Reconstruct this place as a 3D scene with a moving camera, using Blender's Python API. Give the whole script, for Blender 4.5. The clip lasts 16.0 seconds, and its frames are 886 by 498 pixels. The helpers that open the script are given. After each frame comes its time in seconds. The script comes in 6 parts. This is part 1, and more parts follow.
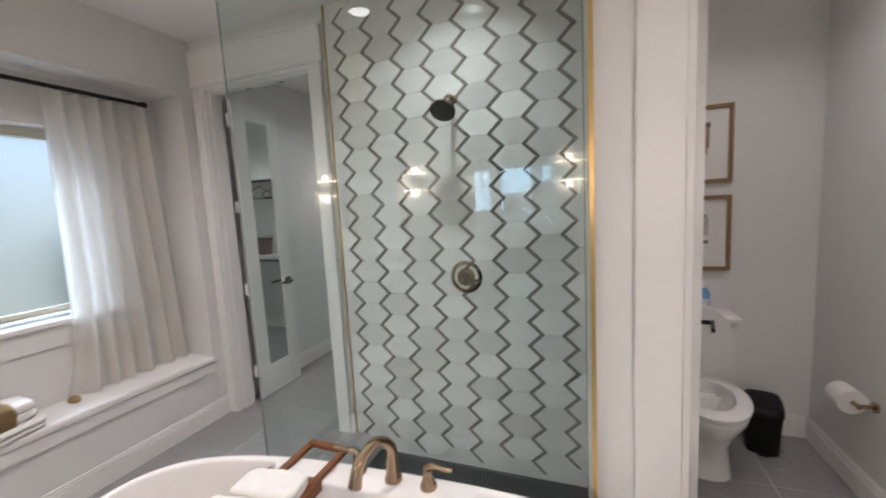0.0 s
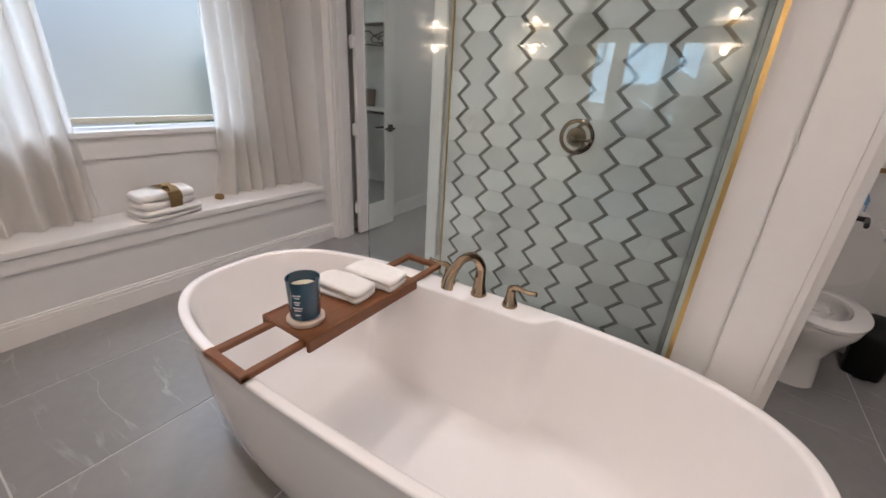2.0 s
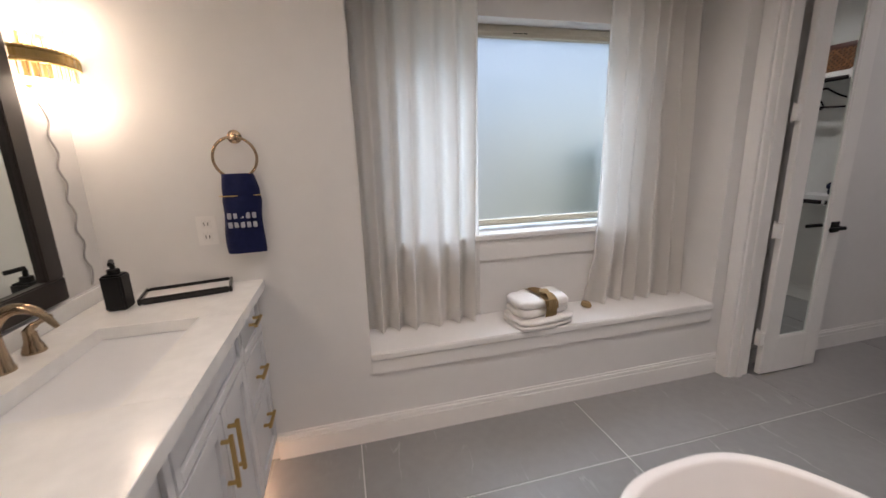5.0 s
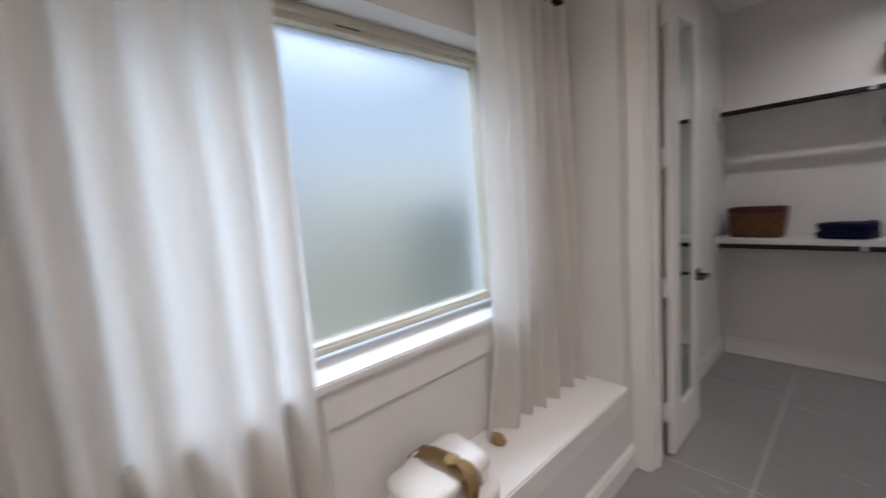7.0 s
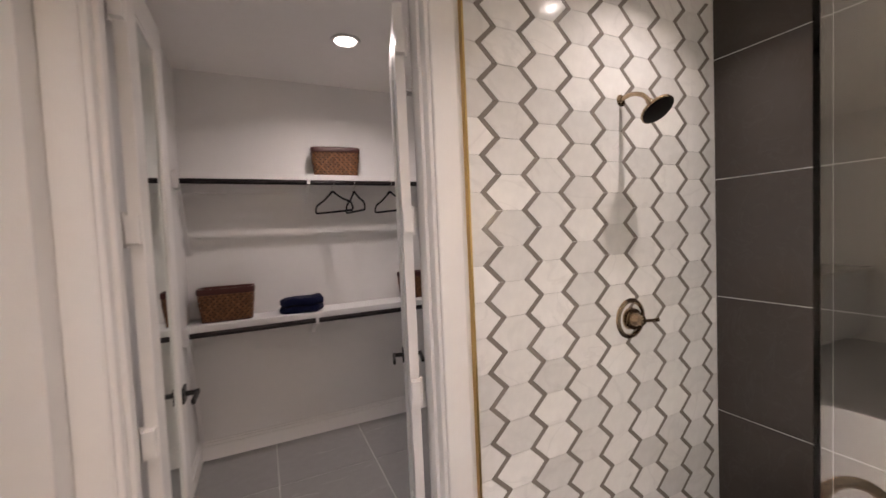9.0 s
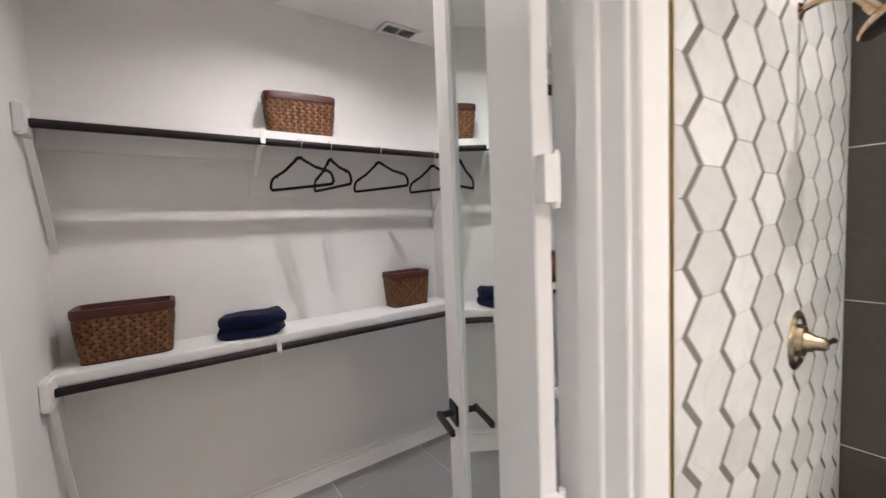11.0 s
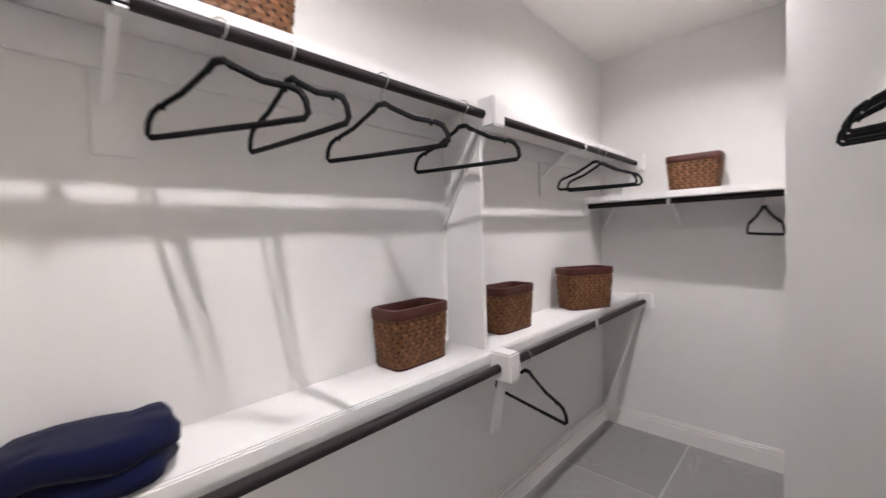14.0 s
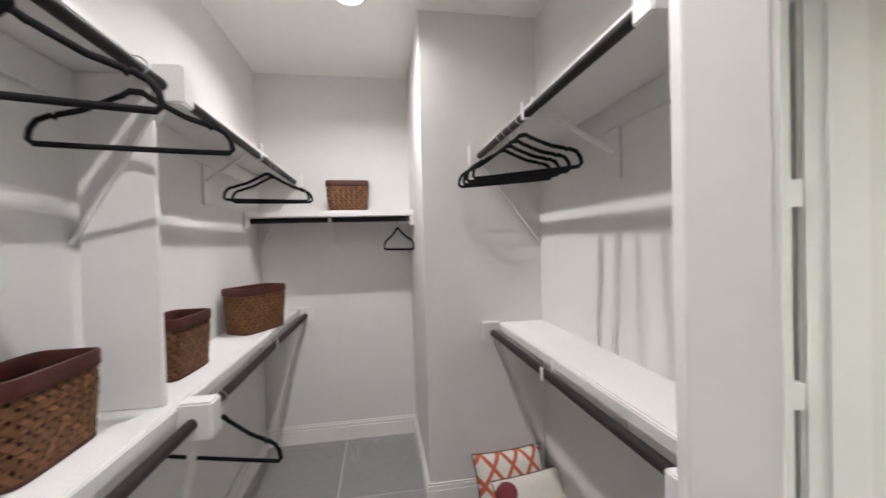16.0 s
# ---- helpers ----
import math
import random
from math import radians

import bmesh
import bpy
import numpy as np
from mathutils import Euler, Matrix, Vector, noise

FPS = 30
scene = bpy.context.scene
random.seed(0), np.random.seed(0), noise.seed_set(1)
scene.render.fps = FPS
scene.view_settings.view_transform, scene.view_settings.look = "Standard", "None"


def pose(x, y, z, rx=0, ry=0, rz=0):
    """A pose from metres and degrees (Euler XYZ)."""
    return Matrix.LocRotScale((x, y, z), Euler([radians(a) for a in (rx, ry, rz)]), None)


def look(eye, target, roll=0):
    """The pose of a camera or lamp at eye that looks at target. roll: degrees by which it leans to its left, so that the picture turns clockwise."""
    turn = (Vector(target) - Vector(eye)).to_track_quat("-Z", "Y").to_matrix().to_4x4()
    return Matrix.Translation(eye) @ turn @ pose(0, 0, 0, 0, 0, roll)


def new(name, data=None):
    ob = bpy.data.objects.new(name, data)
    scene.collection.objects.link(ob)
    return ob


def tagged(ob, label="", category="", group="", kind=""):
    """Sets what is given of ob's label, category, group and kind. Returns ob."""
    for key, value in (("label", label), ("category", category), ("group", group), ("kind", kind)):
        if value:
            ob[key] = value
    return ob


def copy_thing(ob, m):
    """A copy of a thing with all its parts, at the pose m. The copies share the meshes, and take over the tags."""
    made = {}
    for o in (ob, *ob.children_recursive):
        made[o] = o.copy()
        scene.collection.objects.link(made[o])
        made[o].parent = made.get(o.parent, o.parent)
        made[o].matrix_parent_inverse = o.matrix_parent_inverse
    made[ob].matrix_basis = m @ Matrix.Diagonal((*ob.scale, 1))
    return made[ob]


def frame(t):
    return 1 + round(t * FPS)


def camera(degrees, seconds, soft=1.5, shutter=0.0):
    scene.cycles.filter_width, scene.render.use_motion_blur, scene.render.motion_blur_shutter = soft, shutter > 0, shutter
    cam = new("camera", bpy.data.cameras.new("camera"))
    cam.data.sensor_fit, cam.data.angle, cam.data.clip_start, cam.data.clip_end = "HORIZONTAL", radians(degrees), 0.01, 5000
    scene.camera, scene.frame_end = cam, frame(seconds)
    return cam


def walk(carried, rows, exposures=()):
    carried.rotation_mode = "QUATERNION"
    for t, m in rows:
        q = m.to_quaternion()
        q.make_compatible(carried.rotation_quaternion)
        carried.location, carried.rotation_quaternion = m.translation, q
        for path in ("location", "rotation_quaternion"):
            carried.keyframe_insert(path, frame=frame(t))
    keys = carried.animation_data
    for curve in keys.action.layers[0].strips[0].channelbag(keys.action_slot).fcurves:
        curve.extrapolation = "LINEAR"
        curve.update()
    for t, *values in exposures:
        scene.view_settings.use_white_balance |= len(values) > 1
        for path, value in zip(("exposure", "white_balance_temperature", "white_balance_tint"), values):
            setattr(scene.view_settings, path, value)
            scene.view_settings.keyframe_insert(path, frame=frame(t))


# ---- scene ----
cam = camera(97.3, 16.0, shutter=0.4)
PATH = [
    (0, (0.413, 0.509, 1.49), (-0.288, 2.369, 1.264), -3.1),
    (0.5, (0.372, 0.478, 1.441), (-0.542, 2.216, 1.064), -2.4),
    (1, (0.361, 0.456, 1.369), (-0.605, 2.112, 0.799), -0.6),
    (1.5, (0.361, 0.432, 1.32), (-0.608, 2.033, 0.614), 1.6),
    (2, (0.365, 0.42, 1.292), (-0.636, 1.968, 0.516), 3.4),
    (2.5, (0.323, 0.424, 1.286), (-0.79, 1.885, 0.495), 4.2),
    (3, (0.184, 0.438, 1.302), (-1.147, 1.723, 0.544), 3.8),
    (3.5, (-0.028, 0.43, 1.319), (-1.64, 1.403, 0.646), 2.0),
    (4, (-0.148, 0.373, 1.337), (-2.013, 0.887, 0.832), -0.3),
    (6.5, (-1.156, 0.521, 1.413), (-3.008, 1.245, 1.204), -4.1),
    (7, (-1.416, 0.68, 1.439), (-2.887, 2.012, 1.191), -4.7),
    (7.5, (-1.595, 0.805, 1.465), (-2.453, 2.595, 1.216), -4.5),
    (8, (-1.702, 0.945, 1.476), (-1.846, 2.931, 1.288), -3.1),
    (8.5, (-1.735, 1.138, 1.507), (-1.199, 3.062, 1.401), -2.3),
    (11, (-1.81, 2.25, 1.481), (-0.663, 3.883, 1.348), -2.3),
    (11.5, (-1.844, 2.456, 1.464), (-0.87, 4.201, 1.376), -2.6),
    (12, (-1.794, 2.654, 1.485), (-0.96, 4.47, 1.417), -2.3),
    (12.5, (-1.745, 2.781, 1.486), (-0.948, 4.613, 1.408), -1.8),
    (13, (-1.679, 2.958, 1.483), (-0.788, 4.747, 1.401), -1.9),
    (13.5, (-1.628, 3.118, 1.475), (-0.504, 4.77, 1.389), -2.0),
    (14, (-1.55, 3.301, 1.448), (-0.109, 4.684, 1.366), -1.8),
    (14.5, (-1.51, 3.45, 1.427), (0.24, 4.417, 1.381), -1.8),
    (15, (-1.537, 3.62, 1.429), (0.401, 4.112, 1.401), -1.6),
    (15.5, (-1.564, 3.659, 1.432), (0.434, 3.719, 1.411), -1.4),
    (16, (-1.569, 3.623, 1.428), (0.405, 3.303, 1.395), -1.6),
]
walk(cam, [(t, look(eye, target, roll)) for t, eye, target, roll in PATH], [(0, 0.08, 6050, 11), (0.5, 0.02, 6300, 15), (1.5, -0.13, 6300, 15), (3, -0.2, 6300, 14), (4, -0.22, 6400, 14), (6.5, -0.3, 6400, 16), (7, -0.28, 6200, 14), (8, -0.18, 6800, 18), (8.6, 0.04, 7000, 21), (11, 0.93, 6350, 12), (12.5, 1.17, 6350, 13), (14.5, 1.32, 6300, 11), (16, 1.27, 6300, 9)])

# ---- light ----
world = bpy.data.worlds.new("sky")
scene.world = world
world.use_nodes = True
wn = world.node_tree.nodes
sky = wn.new("ShaderNodeTexSky")
sky.sky_type = "NISHITA"
sky.sun_disc = False
sky.sun_elevation = radians(38)
sky.sun_rotation = radians(160)
world.node_tree.links.new(sky.outputs[0], wn["Background"].inputs[0])
wn["Background"].inputs[1].default_value = 0.15
sun = new("sun", bpy.data.lights.new("sun", "SUN"))
sun.data.energy, sun.data.angle, sun.data.color = 5.0, radians(0.6), (1, 0.95, 0.88)
sun.matrix_world = pose(0, 0, 8, 52, 0, 160)

CEIL, CLOSETC = 2.705, 2.66                     # bathroom and closet ceilings


def area_lamp(name, m, sx, sy, watts, color=(1, 1, 1), shape="RECTANGLE", spread=180):
    lamp = new(name, bpy.data.lights.new(name, "AREA"))
    lamp.data.shape, lamp.data.size, lamp.data.size_y = shape, sx, sy
    lamp.data.energy, lamp.data.color, lamp.data.spread = watts, color, radians(spread)
    lamp.matrix_world = m
    return lamp


# daylight outside the frosted window, and the recessed ceiling lamps
area_lamp("window_daylight", look((-3.95, 1.40, 1.70), (0, 1.40, 1.70)), 4.4, 3.4, 9.0, (0.90, 0.93, 1.0))
area_lamp("window_skylight", look((-3.80, 1.28, 3.30), (-2.45, 1.28, 1.50)), 3.6, 1.0, 118, (0.75, 0.88, 1.0))
WARM = (1.0, 0.91, 0.85)
CLOSET_TONE = (1.0, 0.945, 0.925)
DOWNLIGHTS = [(-1.225, 3.715, 6.6, CLOSET_TONE), (0.42, 3.735, 6.6, CLOSET_TONE), (-0.25, 2.15, 5.3, (1.0, 0.96, 0.93)),
              (-0.9, 0.62, 7, WARM), (-1.45, 1.62, 8.2, WARM), (1.0, 0.62, 12, WARM), (1.12, 2.45, 3.5, WARM)]
for lx, ly, watts, tone in DOWNLIGHTS:
    area_lamp("downlight_glow", pose(lx, ly, (CLOSETC if ly > 3.4 else CEIL) - 0.012), 0.038, 0.038, watts, tone, "DISK", 146 if ly > 3.4 else 126)


# ---- materials ----
def material(name, color, rough=0.5, metal=0.0, var=0.06, scale=6.0, bump=0.0, bump_scale=120.0, spec=0.5, coat=0.0, random_tint=0.0, sheen=0.0):
    """A principled surface with mottling at two scales and fine relief."""
    m = bpy.data.materials.new(name)
    m.use_nodes = True
    nt, n, l = m.node_tree, m.node_tree.nodes, m.node_tree.links
    b = n["Principled BSDF"]
    b.inputs["Roughness"].default_value, b.inputs["Metallic"].default_value = rough, metal
    b.inputs["Specular IOR Level"].default_value, b.inputs["Coat Weight"].default_value = spec, coat
    b.inputs["Sheen Weight"].default_value = sheen
    co = n.new("ShaderNodeTexCoord")
    big, small = n.new("ShaderNodeTexNoise"), n.new("ShaderNodeTexNoise")
    big.inputs["Scale"].default_value, big.inputs["Detail"].default_value = scale, 4
    small.inputs["Scale"].default_value, small.inputs["Detail"].default_value = scale * 9, 3
    l.new(co.outputs["Object"], big.inputs["Vector"]), l.new(co.outputs["Object"], small.inputs["Vector"])
    add = n.new("ShaderNodeMath")
    add.operation = "ADD"
    l.new(big.outputs["Fac"], add.inputs[0]), l.new(small.outputs["Fac"], add.inputs[1])
    last = add.outputs[0]
    if random_tint:
        info, mul, add2 = n.new("ShaderNodeObjectInfo"), n.new("ShaderNodeMath"), n.new("ShaderNodeMath")
        mul.operation, add2.operation = "MULTIPLY_ADD", "ADD"
        mul.inputs[1].default_value, mul.inputs[2].default_value = random_tint / max(var, 0.01), -0.5 * random_tint / max(var, 0.01)
        l.new(info.outputs["Random"], mul.inputs[0]), l.new(mul.outputs[0], add2.inputs[0]), l.new(last, add2.inputs[1])
        last = add2.outputs[0]
    rng = n.new("ShaderNodeMapRange")
    rng.inputs["From Min"].default_value, rng.inputs["From Max"].default_value = 0.5, 1.5
    rng.inputs["To Min"].default_value, rng.inputs["To Max"].default_value = 1 - var, 1 + var
    rng.clamp = False
    l.new(last, rng.inputs["Value"])
    mix = n.new("ShaderNodeVectorMath")
    mix.operation = "SCALE"
    mix.inputs[0].default_value = color
    l.new(rng.outputs[0], mix.inputs["Scale"])
    l.new(mix.outputs[0], b.inputs["Base Color"])
    if bump:
        bn, bp = n.new("ShaderNodeTexNoise"), n.new("ShaderNodeBump")
        bn.inputs["Scale"].default_value, bn.inputs["Detail"].default_value = bump_scale, 4
        bp.inputs["Strength"].default_value, bp.inputs["Distance"].default_value = bump, 0.004
        l.new(co.outputs["Object"], bn.inputs["Vector"]), l.new(bn.outputs["Fac"], bp.inputs["Height"])
        l.new(bp.outputs["Normal"], b.inputs["Normal"])
    return m


def veined(name, color, vein, rough, amount, scale, tint=0.08, bump=0.0, width=0.022, patchy=False):
    """Stone-look porcelain: soft clouds and thin light or dark veins that run on from object to object at their own phase."""
    m = material(name, color, rough, var=0.10, scale=2.2, random_tint=tint, bump=bump, bump_scale=60)
    n, l = m.node_tree.nodes, m.node_tree.links
    b = n["Principled BSDF"]
    base = b.inputs["Base Color"].links[0].from_socket
    co, info, off = n.new("ShaderNodeTexCoord"), n.new("ShaderNodeObjectInfo"), n.new("ShaderNodeVectorMath")
    off.operation = "MULTIPLY_ADD"
    off.inputs[1].default_value, off.inputs[2].default_value = (1, 1, 1), (0, 0, 0)
    sc = n.new("ShaderNodeVectorMath")
    sc.operation = "SCALE"
    sc.inputs[0].default_value = (31, 17, 9)
    l.new(info.outputs["Random"], sc.inputs["Scale"])
    l.new(co.outputs["Object"], off.inputs[0]), l.new(sc.outputs[0], off.inputs[2])
    warp, mapv = n.new("ShaderNodeTexNoise"), n.new("ShaderNodeMapping")
    mapv.inputs["Rotation"].default_value, mapv.inputs["Scale"].default_value = (0, 0, 0.6), (0.8, 3.4, 1.6) if patchy else (1.0, 2.4, 1.6)
    l.new(off.outputs[0], mapv.inputs["Vector"]), l.new(mapv.outputs[0], warp.inputs["Vector"])
    warp.inputs["Scale"].default_value, warp.inputs["Detail"].default_value, warp.inputs["Distortion"].default_value = scale, 7, 0.5 if patchy else 1.2
    ab, sub, rng = n.new("ShaderNodeMath"), n.new("ShaderNodeMath"), n.new("ShaderNodeMapRange")
    sub.operation, ab.operation = "SUBTRACT", "ABSOLUTE"
    sub.inputs[1].default_value = 0.52
    l.new(warp.outputs["Fac"], sub.inputs[0]), l.new(sub.outputs[0], ab.inputs[0]), l.new(ab.outputs[0], rng.inputs["Value"])
    rng.inputs["From Min"].default_value, rng.inputs["From Max"].default_value = 0.0, width
    rng.inputs["To Min"].default_value, rng.inputs["To Max"].default_value = amount, 0
    mx = n.new("ShaderNodeMix")
    mx.data_type = "RGBA"
    mx.inputs[7].default_value = (*vein, 1)
    strength = rng.outputs[0]
    if patchy:
        # the veins gather in patches and fade between them
        pn, pr, pm = n.new("ShaderNodeTexNoise"), n.new("ShaderNodeMapRange"), n.new("ShaderNodeMath")
        pn.inputs["Scale"].default_value, pn.inputs["Detail"].default_value = 3.2, 3
        pr.inputs["From Min"].default_value, pr.inputs["From Max"].default_value = 0.52, 0.72
        pm.operation = "MULTIPLY"
        l.new(mapv.outputs[0], pn.inputs["Vector"]), l.new(pn.outputs["Fac"], pr.inputs["Value"])
        l.new(pr.outputs[0], pm.inputs[0]), l.new(strength, pm.inputs[1])
        strength = pm.outputs[0]
    l.new(strength, mx.inputs[0]), l.new(base, mx.inputs[6]), l.new(mx.outputs[2], b.inputs["Base Color"])
    return m


def glass_material(name, color, rough=0.0, ior=1.45):
    m = bpy.data.materials.new(name)
    m.use_nodes = True
    b = m.node_tree.nodes["Principled BSDF"]
    b.inputs["Base Color"].default_value, b.inputs["Roughness"].default_value = (*color, 1), rough
    b.inputs["Transmission Weight"].default_value, b.inputs["IOR"].default_value = 1.0, ior
    return m


def cloth(name, color, through_light=0.0, weave=900.0, bump=0.25, var=0.05, rough=0.95):
    m = material(name, color, rough, var=var, scale=5, spec=0.15, sheen=0.08)
    n, l = m.node_tree.nodes, m.node_tree.links
    b = n["Principled BSDF"]
    co, mp, wv, bp = n.new("ShaderNodeTexCoord"), n.new("ShaderNodeMapping"), n.new("ShaderNodeTexNoise"), n.new("ShaderNodeBump")
    mp.inputs["Scale"].default_value = (1, 1, 0.22)
    wv.inputs["Scale"].default_value, wv.inputs["Detail"].default_value = weave, 2
    bp.inputs["Strength"].default_value, bp.inputs["Distance"].default_value = bump, 0.002
    l.new(co.outputs["Object"], mp.inputs[0]), l.new(mp.outputs[0], wv.inputs["Vector"]), l.new(wv.outputs["Fac"], bp.inputs["Height"])
    l.new(bp.outputs["Normal"], b.inputs["Normal"])
    if through_light:
        tr, mx = n.new("ShaderNodeBsdfTranslucent"), n.new("ShaderNodeMixShader")
        tr.inputs["Color"].default_value = (*color, 1)
        mx.inputs[0].default_value = through_light
        out = n["Material Output"]
        l.new(b.outputs[0], mx.inputs[1]), l.new(tr.outputs[0], mx.inputs[2]), l.new(mx.outputs[0], out.inputs["Surface"])
    return m


def glowing(name, color, strength):
    m = bpy.data.materials.new(name)
    m.use_nodes = True
    b = m.node_tree.nodes["Principled BSDF"]
    b.inputs["Base Color"].default_value = (*color, 1)
    b.inputs["Emission Color"].default_value, b.inputs["Emission Strength"].default_value = (*color, 1), strength
    return m


PAINT = material("wall_paint", (0.735, 0.72, 0.705), 0.62, var=0.025, scale=1.6, bump=0.10, bump_scale=160)
CEILING_PAINT = material("ceiling_paint", (0.84, 0.815, 0.79), 0.8, var=0.02, scale=1.3, bump=0.12, bump_scale=140)
TRIM = material("trim_paint", (0.80, 0.78, 0.76), 0.34, var=0.025, scale=3, bump=0.04, bump_scale=70)
SHELF = material("shelf_paint", (0.75, 0.735, 0.725), 0.40, var=0.03, scale=4, bump=0.05, bump_scale=60)
FLOOR_TILE = veined("grey_stone_porcelain", (0.255, 0.248, 0.245), (0.62, 0.61, 0.60), 0.30, 0.42, 1.5, 0.06, 0.0, 0.013, True)
GROUT = material("light_grout", (0.55, 0.54, 0.53), 0.9, var=0.08, scale=20, bump=0.2)
HEX = veined("white_marble_tile", (0.74, 0.73, 0.71), (0.52, 0.51, 0.50), 0.10, 0.22, 1.6, 0.13)
CHEVRON = material("grey_chevron_tile", (0.22, 0.195, 0.175), 0.14, var=0.08, scale=14, random_tint=0.08)
WHITE_GROUT = material("white_grout", (0.66, 0.65, 0.63), 0.85, var=0.05, scale=20)
DARK_TILE = veined("charcoal_brown_tile", (0.050, 0.041, 0.036), (0.075, 0.065, 0.06), 0.16, 0.25, 3.0, 0.03)
MOSAIC = material("black_mosaic", (0.020, 0.021, 0.023), 0.35, var=0.15, scale=30, random_tint=0.1)
BRASS = material("brushed_gold", (0.60, 0.42, 0.17), 0.28, 1.0, var=0.06, scale=20)
BRONZE = material("champagne_bronze", (0.44, 0.325, 0.22), 0.17, 1.0, var=0.05, scale=25)
CHROME = material("chrome", (0.80, 0.80, 0.80), 0.12, 1.0, var=0.02)
BLACK_METAL = material("matt_black_metal", (0.018, 0.017, 0.017), 0.38, 0.6, var=0.10, scale=20)
ROD_PAINT = material("dark_bronze_rod", (0.024, 0.019, 0.020), 0.48, 0.1, var=0.12, scale=14, bump=0.04, bump_scale=300, spec=0.15)
ACRYLIC = material("white_acrylic", (0.83, 0.795, 0.78), 0.05, var=0.012, scale=2, coat=0.5)
PORCELAIN = material("white_porcelain", (0.82, 0.80, 0.78), 0.12, var=0.015, scale=2, coat=0.4)
QUARTZ = veined("white_quartz", (0.80, 0.79, 0.77), (0.70, 0.69, 0.67), 0.14, 0.12, 1.2, 0.02)
CABINET = material("pale_grey_cabinet_paint", (0.66, 0.66, 0.67), 0.36, var=0.02, scale=3, bump=0.03, bump_scale=90)
SHOWER_GLASS = glass_material("shower_glass", (0.80, 0.885, 0.865))
CLEAR_GLASS = glass_material("clear_glass", (0.96, 0.985, 0.975))
FROSTED = glass_material("frosted_glass", (0.94, 0.955, 0.97), 0.42)
MIRROR = material("silver_mirror", (0.80, 0.86, 0.84), 0.015, 1.0, var=0.004)
VINYL = material("almond_window_vinyl", (0.60, 0.56, 0.46), 0.45, var=0.03, scale=6)
CURTAIN = cloth("ivory_linen", (0.95, 0.935, 0.915), 0.76, 700, 0.3)
TOWEL_WHITE = cloth("white_terry", (0.82, 0.79, 0.76), 0.0, 420, 0.9)
TOWEL_NAVY = cloth("navy_terry", (0.012, 0.016, 0.062), 0.0, 420, 0.9, 0.25)
DARK_WOOD = material("espresso_frame_wood", (0.022, 0.016, 0.014), 0.35, var=0.25, scale=12)


# ---- mesh helpers ----
def part(name, bm, mat, parent=None, label=""):
    """Links a bmesh as one mesh object under a thing or a part."""
    me = bpy.data.meshes.new(name)
    bmesh.ops.recalc_face_normals(bm, faces=bm.faces)
    bm.to_mesh(me)
    bm.free()
    me.materials.append(mat)
    ob = new(name, me)
    ob.parent = parent
    if label:
        tagged(ob, label)
    return ob


def smooth(ob, angle=40):
    ob.data.polygons.foreach_set("use_smooth", [True] * len(ob.data.polygons))
    ob.data.set_sharp_from_angle(angle=radians(angle))
    return ob


def thing(name, label, category, m=None, group="", kind=""):
    ob = tagged(new(name), label, category, group, kind)
    if m is not None:
        ob.matrix_world = m
    return ob


def box(bm, x0, x1, y0, y1, z0, z1, bevel=0.0, seg=2, m=None):
    lo, hi = Vector((min(x0, x1), min(y0, y1), min(z0, z1))), Vector((max(x0, x1), max(y0, y1), max(z0, z1)))
    vs = bmesh.ops.create_cube(bm, size=1)["verts"]
    for v in vs:
        v.co = Vector(lo[i] + (v.co[i] + 0.5) * (hi[i] - lo[i]) for i in range(3))
    if bevel:
        es = list({e for v in vs for e in v.link_edges})
        vs = list({v for f in bmesh.ops.bevel(bm, geom=es, offset=bevel, segments=seg, affect="EDGES")["faces"] for v in f.verts} | {v for v in vs if v.is_valid})
    if m is not None:
        bmesh.ops.transform(bm, matrix=m, verts=vs)
    return bm


def slab(*dims, bevel=0.0, m=None):
    return box(bmesh.new(), *dims, bevel=bevel, m=m)


def sweep(bm, pts, r, seg=8, closed=False, flat=1.0):
    """A tube along points; r is one radius or one for each point; flat squeezes it sideways."""
    pts = [Vector(p) for p in pts]
    n = len(pts)
    radii = r if isinstance(r, (list, tuple)) else [r] * n
    rings, up = [], None
    for i, p in enumerate(pts):
        a = pts[i - 1] if i or closed else p
        b = pts[(i + 1) % n] if i < n - 1 or closed else p
        d = (b - a).normalized()
        if up is None:
            up = Vector((0, 0, 1)) if abs(d.z) < 0.9 else Vector((1, 0, 0))
        side = d.cross(up).normalized()
        up = side.cross(d).normalized()
        rings.append([bm.verts.new(p + radii[i] * (math.cos(t) * side * flat + math.sin(t) * up)) for t in [2 * math.pi * k / seg for k in range(seg)]])
    for i in range(n if closed else n - 1):
        a, b = rings[i], rings[(i + 1) % n]
        for k in range(seg):
            bm.faces.new((a[k], a[(k + 1) % seg], b[(k + 1) % seg], b[k]))
    if not closed:
        bm.faces.new(rings[0][::-1]), bm.faces.new(rings[-1])
    return bm


def rod(p0, p1, r, seg=16):
    return sweep(bmesh.new(), [p0, p1], r, seg)


